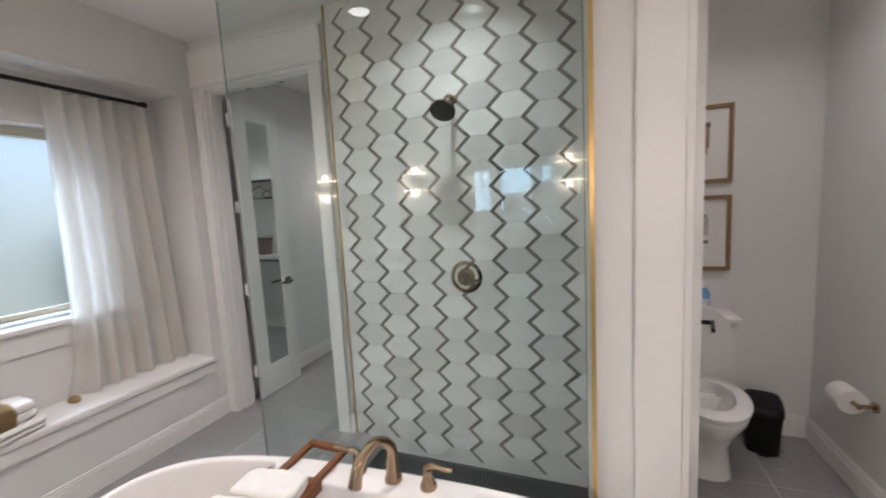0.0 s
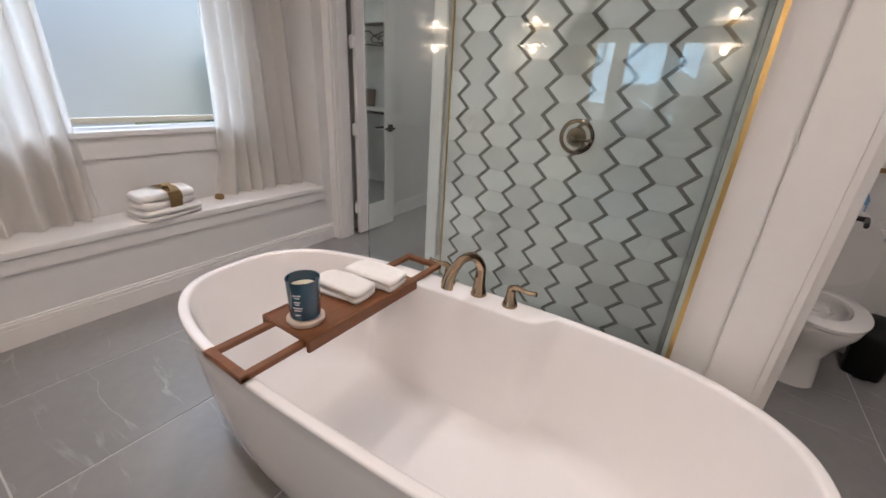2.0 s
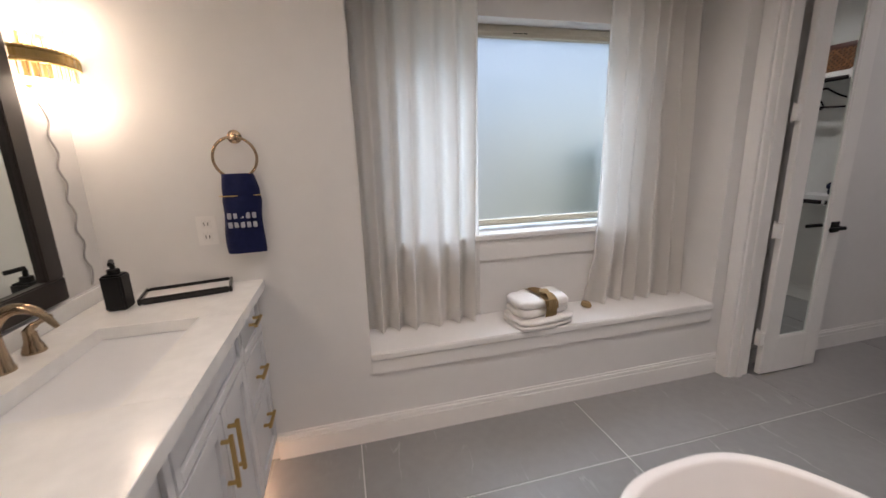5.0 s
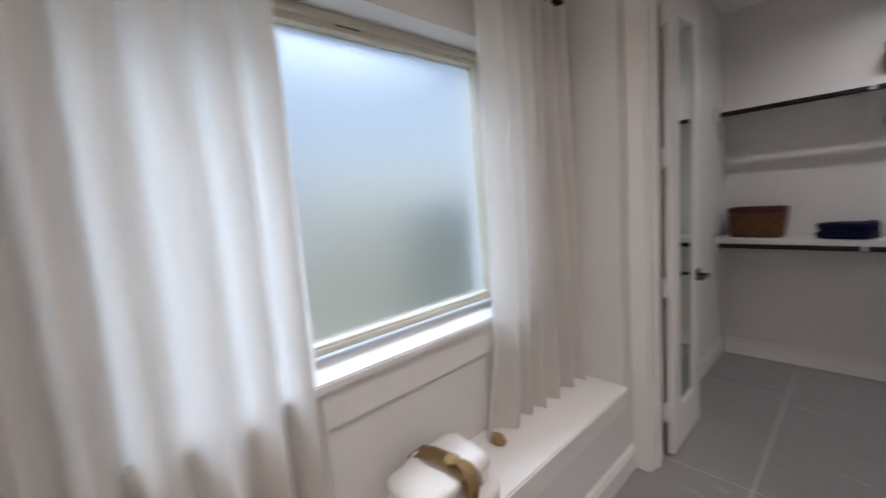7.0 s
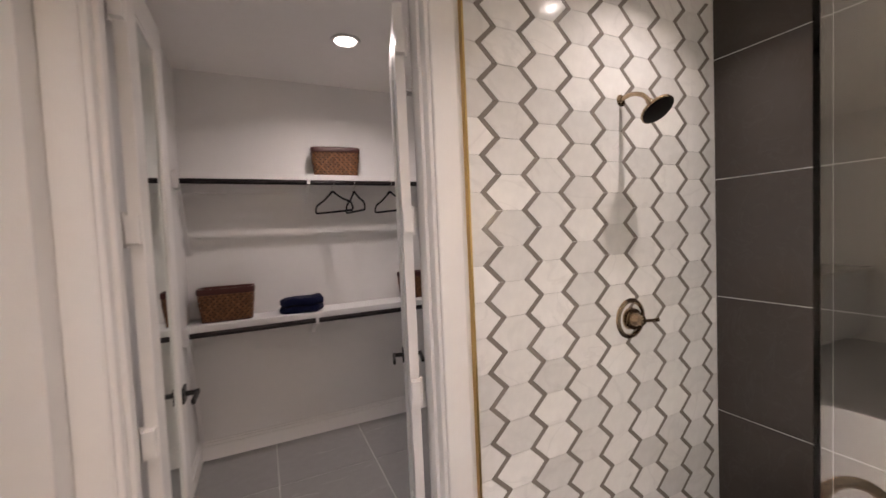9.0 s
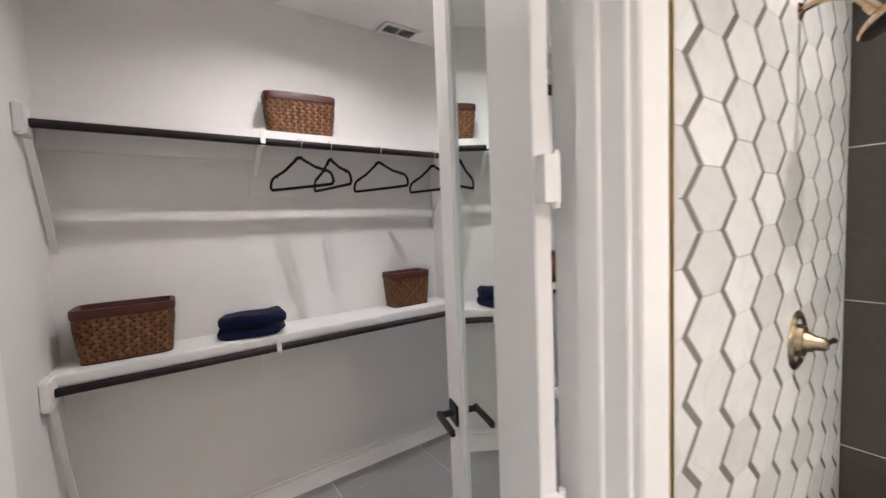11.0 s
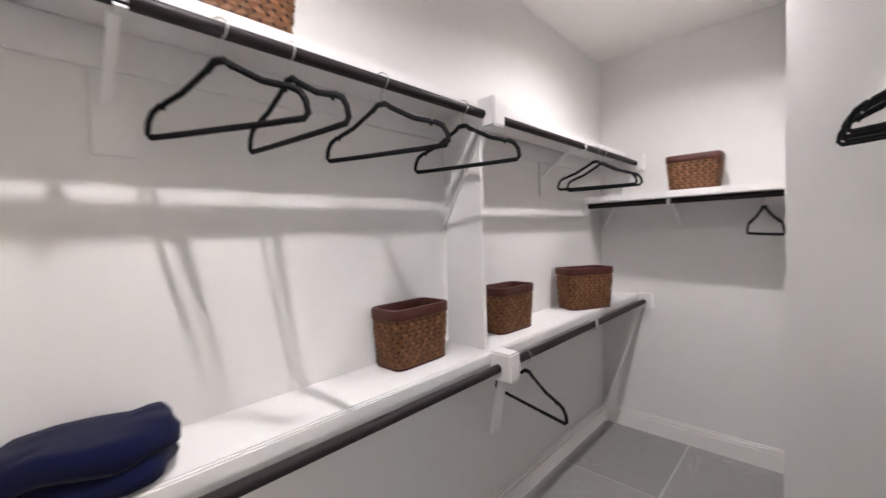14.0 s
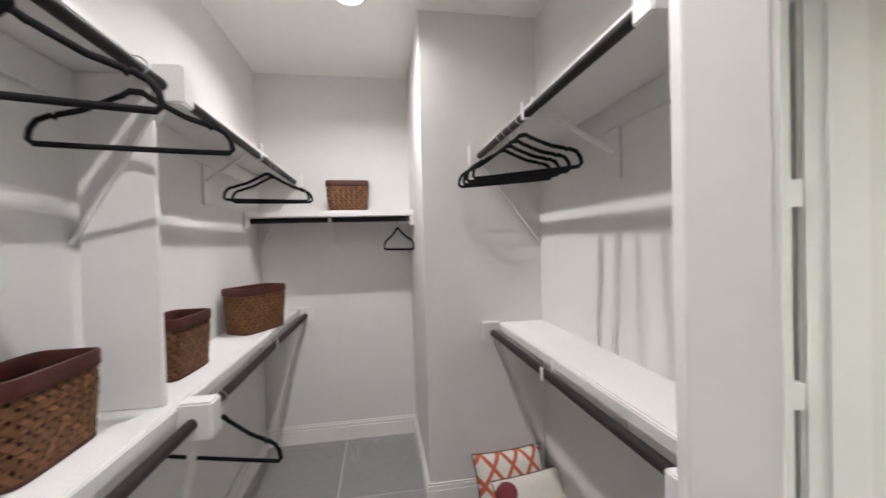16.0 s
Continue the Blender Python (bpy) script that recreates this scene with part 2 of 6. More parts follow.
def lathe(bm, profile, seg=32, m=None, sx=1.0, sy=1.0):
    """Turns (radius, z) points about the z axis."""
    rings = []
    for r, z in profile:
        if r < 1e-5:
            rings.append([bm.verts.new((0, 0, z))])
        else:
            rings.append([bm.verts.new((sx * r * math.cos(2 * math.pi * k / seg), sy * r * math.sin(2 * math.pi * k / seg), z)) for k in range(seg)])
    for a, b in zip(rings, rings[1:]):
        for k in range(seg):
            q = [a[k % len(a)], a[(k + 1) % seg % len(a)], b[(k + 1) % seg % len(b)], b[k % len(b)]]
            q = list(dict.fromkeys(q))
            if len(q) > 2:
                bm.faces.new(q)
    if m is not None:
        bmesh.ops.transform(bm, matrix=m, verts=[v for ring in rings for v in ring])
    return bm


def curve_points(pts, n=8):
    """Catmull-Rom through the points."""
    pts = [Vector(p) for p in pts]
    out = []
    for i in range(len(pts) - 1):
        p0, p1, p2, p3 = pts[max(i - 1, 0)], pts[i], pts[i + 1], pts[min(i + 2, len(pts) - 1)]
        for k in range(n):
            t = k / n
            out.append(0.5 * ((2 * p1) + (p2 - p0) * t + (2 * p0 - 5 * p1 + 4 * p2 - p3) * t * t + (3 * p1 - p0 - 3 * p2 + p3) * t ** 3))
    return out + [pts[-1]]


def structure(name, bm, mat, label, category):
    return tagged(part(name, bm, mat), label, category, kind="structure")


def walls(name, boxes, label="painted off-white plaster wall", mat=PAINT):
    bm = bmesh.new()
    for b in boxes:
        box(bm, *b)
    return structure(name, bm, mat, label, "wall")


# ---- the rooms ----
LEFT, DOORW, DOORB = -2.192, 2.600, 2.735     # window-side wall, both faces of the closet door wall
NOOK0, NOOK1, NOOKT, SEAT, NOOKX = 0.460, 2.495, 2.33, 0.475, -2.475
OPEN0, OPEN1, HEAD = -2.10, -1.20, 2.37
VANW = -0.53
WIN = (0.67, 2.07, 0.945, 2.056)               # window opening along y and z
BACK, CLEFT, END = 4.46, -2.21, 1.37
NKX, NKY = 0.50, 3.39
WCL, WCR, WCB = 0.62, 1.62, 3.28
EAST = 4.7

SHX, SHY, PAN = -0.880, 1.700, -0.090          # the shower floor lies a step lower
bm = slab(-3.4, EAST + 0.2, -5.6, SHY, -0.16, -0.0025)
box(bm, -3.4, SHX, SHY, BACK + 0.2, -0.16, -0.0025), box(bm, SHX, 0.43, DOORW + 0.012, BACK + 0.2, -0.16, -0.0025), box(bm, 0.43, EAST + 0.2, SHY, BACK + 0.2, -0.16, -0.0025)
box(bm, SHX, 0.43, SHY, DOORW + 0.012, -0.16, PAN - 0.01)
structure("floor", bm, GROUT, "light grey grout bed under large stone-look tiles", "floor")
bm = slab(-2.74, EAST + 0.2, -0.62, BACK + 0.2, CEIL, CEIL + 0.15)
box(bm, CLEFT, END, NKY, BACK, CLOSETC, CEIL), box(bm, CLEFT, NKX, DOORB, NKY, CLOSETC, CEIL)
box(bm, -3.4, EAST + 0.2, -5.6, -0.62, CEIL, CEIL + 0.15)
structure("ceiling", bm, CEILING_PAINT, "smooth off-white painted ceiling", "ceiling")
walls("wall_west", [(-2.74, LEFT, -0.62, NOOK0, 0, CEIL), (-2.74, LEFT, NOOK1, DOORW, 0, CEIL), (-2.74, LEFT, NOOK0, NOOK1, NOOKT, CEIL),
                    (-2.74, LEFT, NOOK0, NOOK1, 0, SEAT - 0.04),
                    (-2.74, NOOKX, NOOK0, WIN[0], SEAT - 0.04, NOOKT), (-2.74, NOOKX, WIN[1], NOOK1, SEAT - 0.04, NOOKT),
                    (-2.74, NOOKX, WIN[0], WIN[1], SEAT - 0.04, WIN[2]), (-2.74, NOOKX, WIN[0], WIN[1], WIN[3], NOOKT)])
walls("wall_closet_door", [(-2.74, OPEN0 - 0.02, DOORW, DOORB, 0, CEIL), (OPEN1 + 0.02, 0.62, DOORW + 0.012, DOORB, 0, CEIL), (OPEN0 - 0.02, OPEN1 + 0.02, DOORW, DOORB, HEAD + 0.02, CEIL)])
walls("wall_closet_west", [(CLEFT - 0.2, CLEFT, DOORB, BACK, 0, CEIL)])
walls("wall_closet_back", [(CLEFT - 0.2, END + 0.2, BACK, BACK + 0.15, 0, CEIL)])
walls("wall_closet_end", [(END, END + 0.2, NKY, BACK, 0, CEIL)])
walls("wall_closet_corner", [(NKX, WCL, DOORB, NKY, 0, CEIL), (WCL, END + 0.2, WCB, NKY, 0, CEIL), (END + 0.2, WCR + 0.15, WCB, NKY, 0, CEIL)])
walls("wall_toilet_east", [(WCR, WCR + 0.15, 1.82, WCB, 0, CEIL)])
walls("wall_partition", [(0.43, 0.60, 1.70, DOORW + 0.01, 0, CEIL), (0.60, WCL, 1.82, DOORB, 0, CEIL), (0.62, 1.50, 1.70, 1.82, 2.30, CEIL), (1.50, EAST, 1.70, 1.82, 0, CEIL), (0.60, 0.66, 1.70, 1.82, 0, CEIL)])
walls("wall_vanity", [(-2.74, -0.60, VANW - 0.13, VANW, 0, CEIL), (0.15, EAST, VANW - 0.13, VANW, 0, CEIL), (-0.60, 0.15, VANW - 0.13, VANW, 2.30, CEIL)])
walls("wall_east", [(EAST, EAST + 0.15, VANW, 1.82, 0, CEIL)])
BW = [(-1.97, -1.53), (-1.38, -0.66), (-0.51, -0.07)]
walls("wall_bedroom", [(-3.35, -3.2, -5.4, VANW - 0.13, 0, CEIL), (2.0, 2.15, -5.4, VANW - 0.13, 0, CEIL),
                       (-3.35, BW[0][0], -5.55, -5.4, 0, CEIL), (BW[0][1], BW[1][0], -5.55, -5.4, 0, CEIL), (BW[1][1], BW[2][0], -5.55, -5.4, 0, CEIL),
                       (BW[2][1], 2.15, -5.55, -5.4, 0, CEIL), (BW[0][0], BW[2][1], -5.55, -5.4, 0, 0.50), (BW[0][0], BW[2][1], -5.55, -5.4, 2.22, CEIL)])


# ---- trim ----
def baseboard(name, x0, y0, x1, y1, nx, ny, h=0.135):
    """A board along a wall from one point to another, thick towards (nx, ny), with a moulded cap."""
    bm = bmesh.new()
    for t, z0, z1, bev in ((0.016, 0, h - 0.038, 0.0), (0.012, h - 0.038, h - 0.014, 0.003), (0.008, h - 0.014, h, 0.003)):
        box(bm, min(x0, x1) + min(0, nx * t), max(x0, x1) + max(0, nx * t), min(y0, y1) + min(0, ny * t), max(y0, y1) + max(0, ny * t), z0, z1, bev, 1)
    return structure(name, bm, TRIM, "white painted moulded baseboard", "baseboard")


baseboard("baseboard", LEFT, 0.0, LEFT, DOORW - 0.02, 1, 0)
baseboard("baseboard", CLEFT, DOORB, CLEFT, BACK, 1, 0)
baseboard("baseboard", CLEFT + 0.017, BACK, END, BACK, 0, -1)
baseboard("baseboard", END, NKY, END, BACK - 0.017, -1, 0)
baseboard("baseboard", NKX, NKY, END - 0.017, NKY, 0, 1)
baseboard("baseboard", NKX, DOORB, NKX, NKY + 0.016, -1, 0)
baseboard("baseboard", OPEN1 + 0.12, DOORB, NKX - 0.017, DOORB, 0, 1)
baseboard("baseboard", WCR, 1.83, WCR, WCB, -1, 0)
baseboard("baseboard", WCL, WCB, WCR - 0.017, WCB, 0, -1)

# casing of the closet doors, bathroom side
bm = bmesh.new()
box(bm, LEFT + 0.002, OPEN0 - 0.012, DOORW - 0.022, DOORW, 0, HEAD + 0.02, 0.003)
box(bm, OPEN1 + 0.012, OPEN1 + 0.105, DOORW - 0.022, DOORW, 0, HEAD + 0.02, 0.003)
box(bm, LEFT + 0.002, OPEN1 + 0.12, DOORW - 0.026, DOORW, HEAD + 0.055, HEAD + 0.235, 0.003)
box(bm, LEFT + 0.002, OPEN1 + 0.13, DOORW - 0.034, DOORW, HEAD + 0.02, HEAD + 0.055, 0.006)
box(bm, LEFT + 0.002, OPEN1 + 0.14, DOORW - 0.040, DOORW, HEAD + 0.235, HEAD + 0.262, 0.006)
structure("door_casing_1", bm, TRIM, "white painted craftsman door casing with a flat header", "door casing")
bm = bmesh.new()
box(bm, OPEN0 - 0.02, OPEN0, DOORW - 0.004, DOORB + 0.004, 0, HEAD, 0.002)
box(bm, OPEN1, OPEN1 + 0.02, DOORW - 0.004, DOORB + 0.004, 0, HEAD, 0.002)
box(bm, OPEN0 - 0.02, OPEN1 + 0.02, DOORW - 0.004, DOORB + 0.004, HEAD, HEAD + 0.02, 0.002)
box(bm, OPEN0, OPEN0 + 0.012, DOORW + 0.04, DOORW + 0.085, 0, HEAD, 0.002)
box(bm, OPEN1 - 0.012, OPEN1, DOORW + 0.04, DOORW + 0.085, 0, HEAD, 0.002)
box(bm, OPEN0 + 0.012, OPEN1 - 0.012, DOORW + 0.04, DOORW + 0.085, HEAD - 0.012, HEAD, 0.002)
structure("door_jamb_1", bm, TRIM, "white painted door jamb with stops", "door jamb")
bm = bmesh.new()
for x in (OPEN0 - 0.10, OPEN1 + 0.012):
    box(bm, x, x + 0.088, DOORB, DOORB + 0.018, 0, HEAD + 0.02, 0.003)
box(bm, OPEN0 - 0.10, OPEN1 + 0.10, DOORB, DOORB + 0.018, HEAD + 0.02, HEAD + 0.10, 0.003)
structure("door_casing_2", bm, TRIM, "white painted flat door casing on the closet side", "door casing")
for x in (-1.80, -1.52):
    part("ball_catch", slab(x - 0.02, x + 0.02, DOORW + 0.09, DOORW + 0.125, HEAD - 0.004, HEAD + 0.001), BLACK_METAL)
for o in [o for o in scene.objects if o.name.startswith("ball_catch")]:
    tagged(o, "small black ball catch plate in the door head", "door catch", "ball catches")


def lever(parent, x, y, z, side, back):
    """A black lever on a square rose; side: outward along x, back: which way along y the lever points."""
    bm = bmesh.new()
    box(bm, x, x + side * 0.008, y - 0.032, y + 0.032, z - 0.032, z + 0.032, 0.002)
    sweep(bm, [(x, y, z), (x + side * 0.05, y, z)], 0.010, 10)
    box(bm, x + side * 0.042, x + side * 0.056, min(y + back * 0.118, y - back * 0.012), max(y + back * 0.118, y - back * 0.012), z - 0.010, z + 0.010, 0.003)
    return part("door_handle", bm, BLACK_METAL, parent, "matt black square lever handle")


def french_leaf(name, m, label, mirror_side, ext=0.0):
    """A tall leaf with stiles, rails and one long mirror; local x along the leaf from the hinge, y its thickness."""
    w, t, h = 0.455, 0.035, HEAD - 0.022
    leaf = tagged(new(name), label, "door", kind="structure")
    leaf.matrix_world = m
    bm = bmesh.new()
    st, top, bot = 0.105, 0.115, 0.24
    box(bm, -ext, st, 0, t, 0.012, h, 0.002), box(bm, w - st, w, 0, t, 0.012, h, 0.002)
    box(bm, st, w - st, 0, t, h - top, h), box(bm, st, w - st, 0, t, 0.012, bot)
    part("door_frame", bm, TRIM, leaf)
    bm = bmesh.new()
    for y0, y1 in ((0.003, 0.010), (t - 0.010, t - 0.003)):
        box(bm, st, st + 0.012, y0, y1, bot, h - top), box(bm, w - st - 0.012, w - st, y0, y1, bot, h - top)
        box(bm, st + 0.012, w - st - 0.012, y0, y1, bot, bot + 0.012), box(bm, st + 0.012, w - st - 0.012, y0, y1, h - top - 0.012, h - top)
    part("glazing_bead", bm, TRIM, leaf)
    part("mirror_pane", slab(st, w - st, 0.011, t - 0.011, bot, h - top), MIRROR, leaf, "long mirror pane")
    bm = bmesh.new()
    for s, y in ((-1, 0.0), (1, t)):
        lx = w - 0.055
        box(bm, lx - 0.032, lx + 0.032, y, y + s * 0.008, 0.875, 0.939, 0.002)
        sweep(bm, [(lx, y, 0.907), (lx, y + s * 0.05, 0.907)], 0.010, 10)
        box(bm, lx - 0.115, lx + 0.012, y + s * 0.042, y + s * 0.056, 0.897, 0.917, 0.003)
    part("door_handle", bm, BLACK_METAL, leaf, "matt black square lever handle")
    for z in (0.247, 0.911, 1.552, 2.20):
        bm = bmesh.new()
        box(bm, -0.030 - ext, -ext, -0.001 if mirror_side < 0 else 0.004, t - 0.004 if mirror_side < 0 else t + 0.001, z - 0.042, z + 0.042)
        sweep(bm, [(-0.008 - ext, (t if mirror_side > 0 else 0) + mirror_side * 0.006, z - 0.052), (-0.008 - ext, (t if mirror_side > 0 else 0) + mirror_side * 0.006, z + 0.052)], 0.007, 8)
        part("hinge", bm, TRIM, leaf, "white painted butt hinge")
    return leaf


french_leaf("door_1", pose(OPEN0 + 0.004, 2.785, 0, 0, 0, 90) @ Matrix.Translation((0, -0.035, 0)), "tall white mirrored door leaf standing open into the closet", 1)
french_leaf("door_2", pose(-1.2464, 2.7956, 0, 0, 0, 74) @ Matrix.Translation((0, -0.035, 0)), "tall white mirrored door leaf standing open past square", -1, 0.064)

# window recess: seat, panelled front, sill, window, curtains
bm = bmesh.new()
box(bm, NOOKX, LEFT + 0.022, NOOK0 + 0.001, NOOK1 - 0.001, SEAT - 0.038, SEAT, 0.006)
structure("window_seat", bm, TRIM, "white painted bench top in the window recess", "window seat")
bm = bmesh.new()
box(bm, LEFT, LEFT + 0.012, NOOK0, NOOK1, SEAT - 0.115, SEAT - 0.039, 0.004)
structure("seat_apron", bm, TRIM, "white painted flat apron under the bench top", "trim")
window = tagged(new("window_1"), "frosted single-pane window in an almond vinyl frame", "window", kind="structure")
y0, y1, z0, z1 = WIN
GX = -2.622
bm = bmesh.new()
for a, b, c, d in ((y0, y1, z1 - 0.055, z1), (y0, y1, z0 + 0.03, z0 + 0.062), (y0, y0 + 0.05, z0 + 0.062, z1 - 0.055), (y1 - 0.05, y1, z0 + 0.062, z1 - 0.055)):
    box(bm, GX - 0.03, GX + 0.035, a, b, c, d, 0.003)
    box(bm, GX - 0.012, GX + 0.045, a, b, (c + d) / 2 - 0.008, (c + d) / 2 + 0.008, 0.003) if b - a > 0.5 else None
part("window_frame", bm, VINYL, window, "almond vinyl window frame")
bm = bmesh.new()
for k in range(3):
    box(bm, GX + 0.0345, GX + 0.0365, 1.36 + k * 0.03, 1.385 + k * 0.03, z1 - 0.040, z1 - 0.036)
part("weep_slot", bm, BLACK_METAL, window, "narrow dark weep slot")
pane = part("pane", slab(GX - 0.012, GX - 0.006, y0 + 0.045, y1 - 0.045, z0 + 0.055, z1 - 0.05), FROSTED, window, "obscure frosted glass")
pane.visible_shadow = False
part("window_sill", slab(GX - 0.03, NOOKX + 0.03, y0 - 0.03, y1 + 0.03, z0 - 0.03, z0 + 0.002, bevel=0.005), TRIM, window, "white painted sill")
part("apron", slab(NOOKX, NOOKX + 0.012, y0 - 0.02, y1 + 0.02, z0 - 0.15, z0 - 0.031, bevel=0.003), TRIM, window)


def curtain(name, ya, yb, yat, ybt, folds, seed, label, flare=0.0):
    """A pleated panel from the rod to the bench; the top runs yat..ybt, the hem ya..yb."""
    rng = random.Random(seed)
    nu, nv = folds * 16, 26
    amp = [0.7 + 0.6 * rng.random() for _ in range(folds + 2)]
    ph = rng.random() * 6
    bm = bmesh.new()
    rows = []
    for side in (0, 1):
        grid = []
        for j in range(nv + 1):
            v = j / nv
            z = 2.235 + (SEAT + 0.006 - 2.235) * v
            row = []
            for i in range(nu + 1):
                u = i / nu
                y = yat + (ybt - yat) * u + ((ya - yat) + ((yb - ybt) - (ya - yat)) * u) * v ** 1.4
                a = amp[int(u * folds)] * (1 - u * folds % 1) + amp[int(u * folds) + 1] * (u * folds % 1)
                un = u + 0.045 * math.sin(2 * math.pi * 1.4 * u + ph) * (0.4 + v) / folds * 3
                w = math.sin(2 * math.pi * un * folds + ph + 0.5 * math.sin(2.3 * v + ph))
                x = -2.388 + a * (0.040 + 0.008 * v) * w + 0.006 * math.sin(9 * u + 5 * v + ph) - 0.02 * v
                y += 0.006 * a * math.cos(2 * math.pi * un * folds + ph) * (0.4 + v)
                if flare:
                    y -= flare * max(0, v - 0.75) ** 2 * 16 * max(0, 1 - u * 4)
                row.append(bm.verts.new((x + side * 0.0025, y, z)))
            grid.append(row)
        rows.append(grid)
    for g in rows:
        for j in range(nv):
            for i in range(nu):
                bm.faces.new((g[j][i], g[j][i + 1], g[j + 1][i + 1], g[j + 1][i]))
    for j in range(nv):
        for i in (0, nu):
            bm.faces.new((rows[0][j][i], rows[1][j][i], rows[1][j + 1][i], rows[0][j + 1][i]))
    for i in range(nu):
        for j in (0, nv):
            bm.faces.new((rows[0][j][i], rows[1][j][i], rows[1][j][i + 1], rows[0][j][i + 1]))
    ob = part(name, bm, CURTAIN)
    smooth(ob, 80)
    return tagged(ob, label, "curtain", "window curtains")


curtain("curtain", 0.478, 1.10, 0.478, 1.10, 6, 4, "ivory linen curtain panel hanging in soft folds to the bench")
curtain("curtain", 1.80, 2.44, 1.835, 2.36, 6, 9, "ivory linen curtain panel drawn aside with its corner pooled", 0.07)
rodt = thing("curtain_rod", "black metal curtain rod with ball ends across the recess", "curtain rod")
part("pole", rod((-2.385, 0.48, 2.262), (-2.385, 2.355, 2.262), 0.0125), BLACK_METAL, rodt)
smooth(part("finial", lathe(bmesh.new(), [(0, -0.022), (0.013, -0.018), (0.022, 0), (0.018, 0.014), (0.010, 0.022), (0.012, 0.03), (0, 0.03)], 14, pose(-2.385, 2.372, 2.262, 90)), BLACK_METAL, rodt))
for y in (0.56, 1.40, 2.29):
    part("bracket", sweep(bmesh.new(), [(NOOKX, y, 2.28), (-2.41, y, 2.28), (-2.385, y, 2.267)], 0.006, 8), BLACK_METAL, rodt)

# ---- shower ----
GLX, GLY = -0.882, 1.69
panel = thing("shower_glass_panel", "fixed clear greenish glass shower panel in a brass channel", "shower screen")
g = part("pane", slab(GLX, 0.422, GLY - 0.005, GLY + 0.005, 0.03, 2.45), SHOWER_GLASS, panel, "clear tempered glass with a green edge")
g.visible_shadow = False
part("wall_channel", slab(0.4165, 0.4295, GLY - 0.010, GLY + 0.010, 0.03, 2.45, bevel=0.001), BRASS, panel, "polished gold wall channel")
part("clamp", slab(0.372, 0.409, GLY - 0.02, GLY + 0.02, 0.03, 0.075, bevel=0.003), BLACK_METAL, panel, "black floor clamp")
tagged(part("tile_edge_trim", slab(OPEN1 + 0.139, OPEN1 + 0.147, DOORW - 0.0105, DOORW + 0.012, 0, CEIL), BRASS), "slim brass edge strip beside the tiled wall", "tile trim", kind="structure")
bm = bmesh.new()
box(bm, OPEN1 + 0.106, OPEN1 + 0.139, DOORW - 0.014, DOORW + 0.012, 0, 0.135, 0.003)
structure("baseboard", bm, TRIM, "short white baseboard beside the tiled wall", "baseboard")

# mixer and head
mixer = thing("shower_mixer", "round champagne bronze shower valve with a lever on the tile", "shower valve")
MX = pose(-0.240, DOORW + 0.006, 1.075, 90)
smooth(part("escutcheon", lathe(bmesh.new(), [(0, 0.0), (0.094, 0.0), (0.095, 0.005), (0.090, 0.014), (0.076, 0.020), (0.069, 0.006), (0.052, 0.007), (0.047, 0.030), (0, 0.032)], 40, MX), BRONZE, mixer))
smooth(part("stem", lathe(bmesh.new(), [(0, 0.02), (0.034, 0.02), (0.030, 0.045), (0.022, 0.055), (0.020, 0.075), (0.012, 0.082), (0, 0.082)], 24, MX), BRONZE, mixer))
smooth(part("lever_handle", sweep(bmesh.new(), [MX @ Vector(p) for p in ((0.0, 0.0, 0.066), (0.03, -0.004, 0.068), (0.06, -0.006, 0.072), (0.095, -0.006, 0.076))], [0.010, 0.008, 0.0075, 0.010], 10), BRONZE, mixer))
head = thing("wall_shower", "champagne bronze shower head on a curved arm", "shower head")
HX = Vector((-0.270, DOORW + 0.006, 2.050))
smooth(part("flange", lathe(bmesh.new(), [(0, 0), (0.030, 0), (0.028, 0.008), (0.014, 0.016), (0, 0.018)], 24, pose(*HX, 90)), BRONZE, head))
arm = curve_points([HX, HX + Vector((0, -0.06, 0.010)), HX + Vector((0, -0.115, -0.010)), HX + Vector((0, -0.15, -0.05))], 6)
smooth(part("arm", sweep(bmesh.new(), arm, 0.0095, 12), BRONZE, head))
HM = Matrix.Translation(HX + Vector((0, -0.15, -0.05))) @ pose(0, 0, 0, -38, 0, 0) @ pose(0, 0, 0, 180)
smooth(part("spray_bell", lathe(bmesh.new(), [(0, -0.012), (0.013, -0.010), (0.015, 0.010), (0.013, 0.018), (0.024, 0.028), (0.056, 0.038), (0.066, 0.045), (0.067, 0.054), (0.063, 0.0565)], 32, HM), BRONZE, head))
smooth(part("spray_face", lathe(bmesh.new(), [(0.063, 0.0565), (0.056, 0.0585), (0.0, 0.060)], 32, HM), BLACK_METAL, head, "dark spray face"))

# ---- toilet room door ----
bm = bmesh.new()
box(bm, 0.532, 0.648, 1.680, 1.70, 0, 2.26, 0.003)
box(bm, 1.52, 1.63, 1.680, 1.70, 0, 2.26, 0.003)
box(bm, 0.522, 1.64, 1.676, 1.70, 2.26, 2.42, 0.003)
structure("door_casing_3", bm, TRIM, "white painted casing round the toilet room door", "door casing")
bm = bmesh.new()
box(bm, 0.650, 0.668, 1.69, 1.83, 0, 2.28, 0.002)
box(bm, 0.668, 0.680, 1.735, 1.78, 0, 2.268, 0.002)
box(bm, 1.48, 1.50, 1.69, 1.83, 0, 2.28, 0.002)
box(bm, 0.668, 1.48, 1.69, 1.83, 2.268, 2.288, 0.002)
structure("door_jamb_2", bm, TRIM, "white painted door jamb", "door jamb")
leaf = tagged(new("door_3"), "white panelled toilet room door standing open along the wall", "door", kind="structure")
leaf.matrix_world = pose(0.690, 1.835, 0, 0, 0, -12.5)
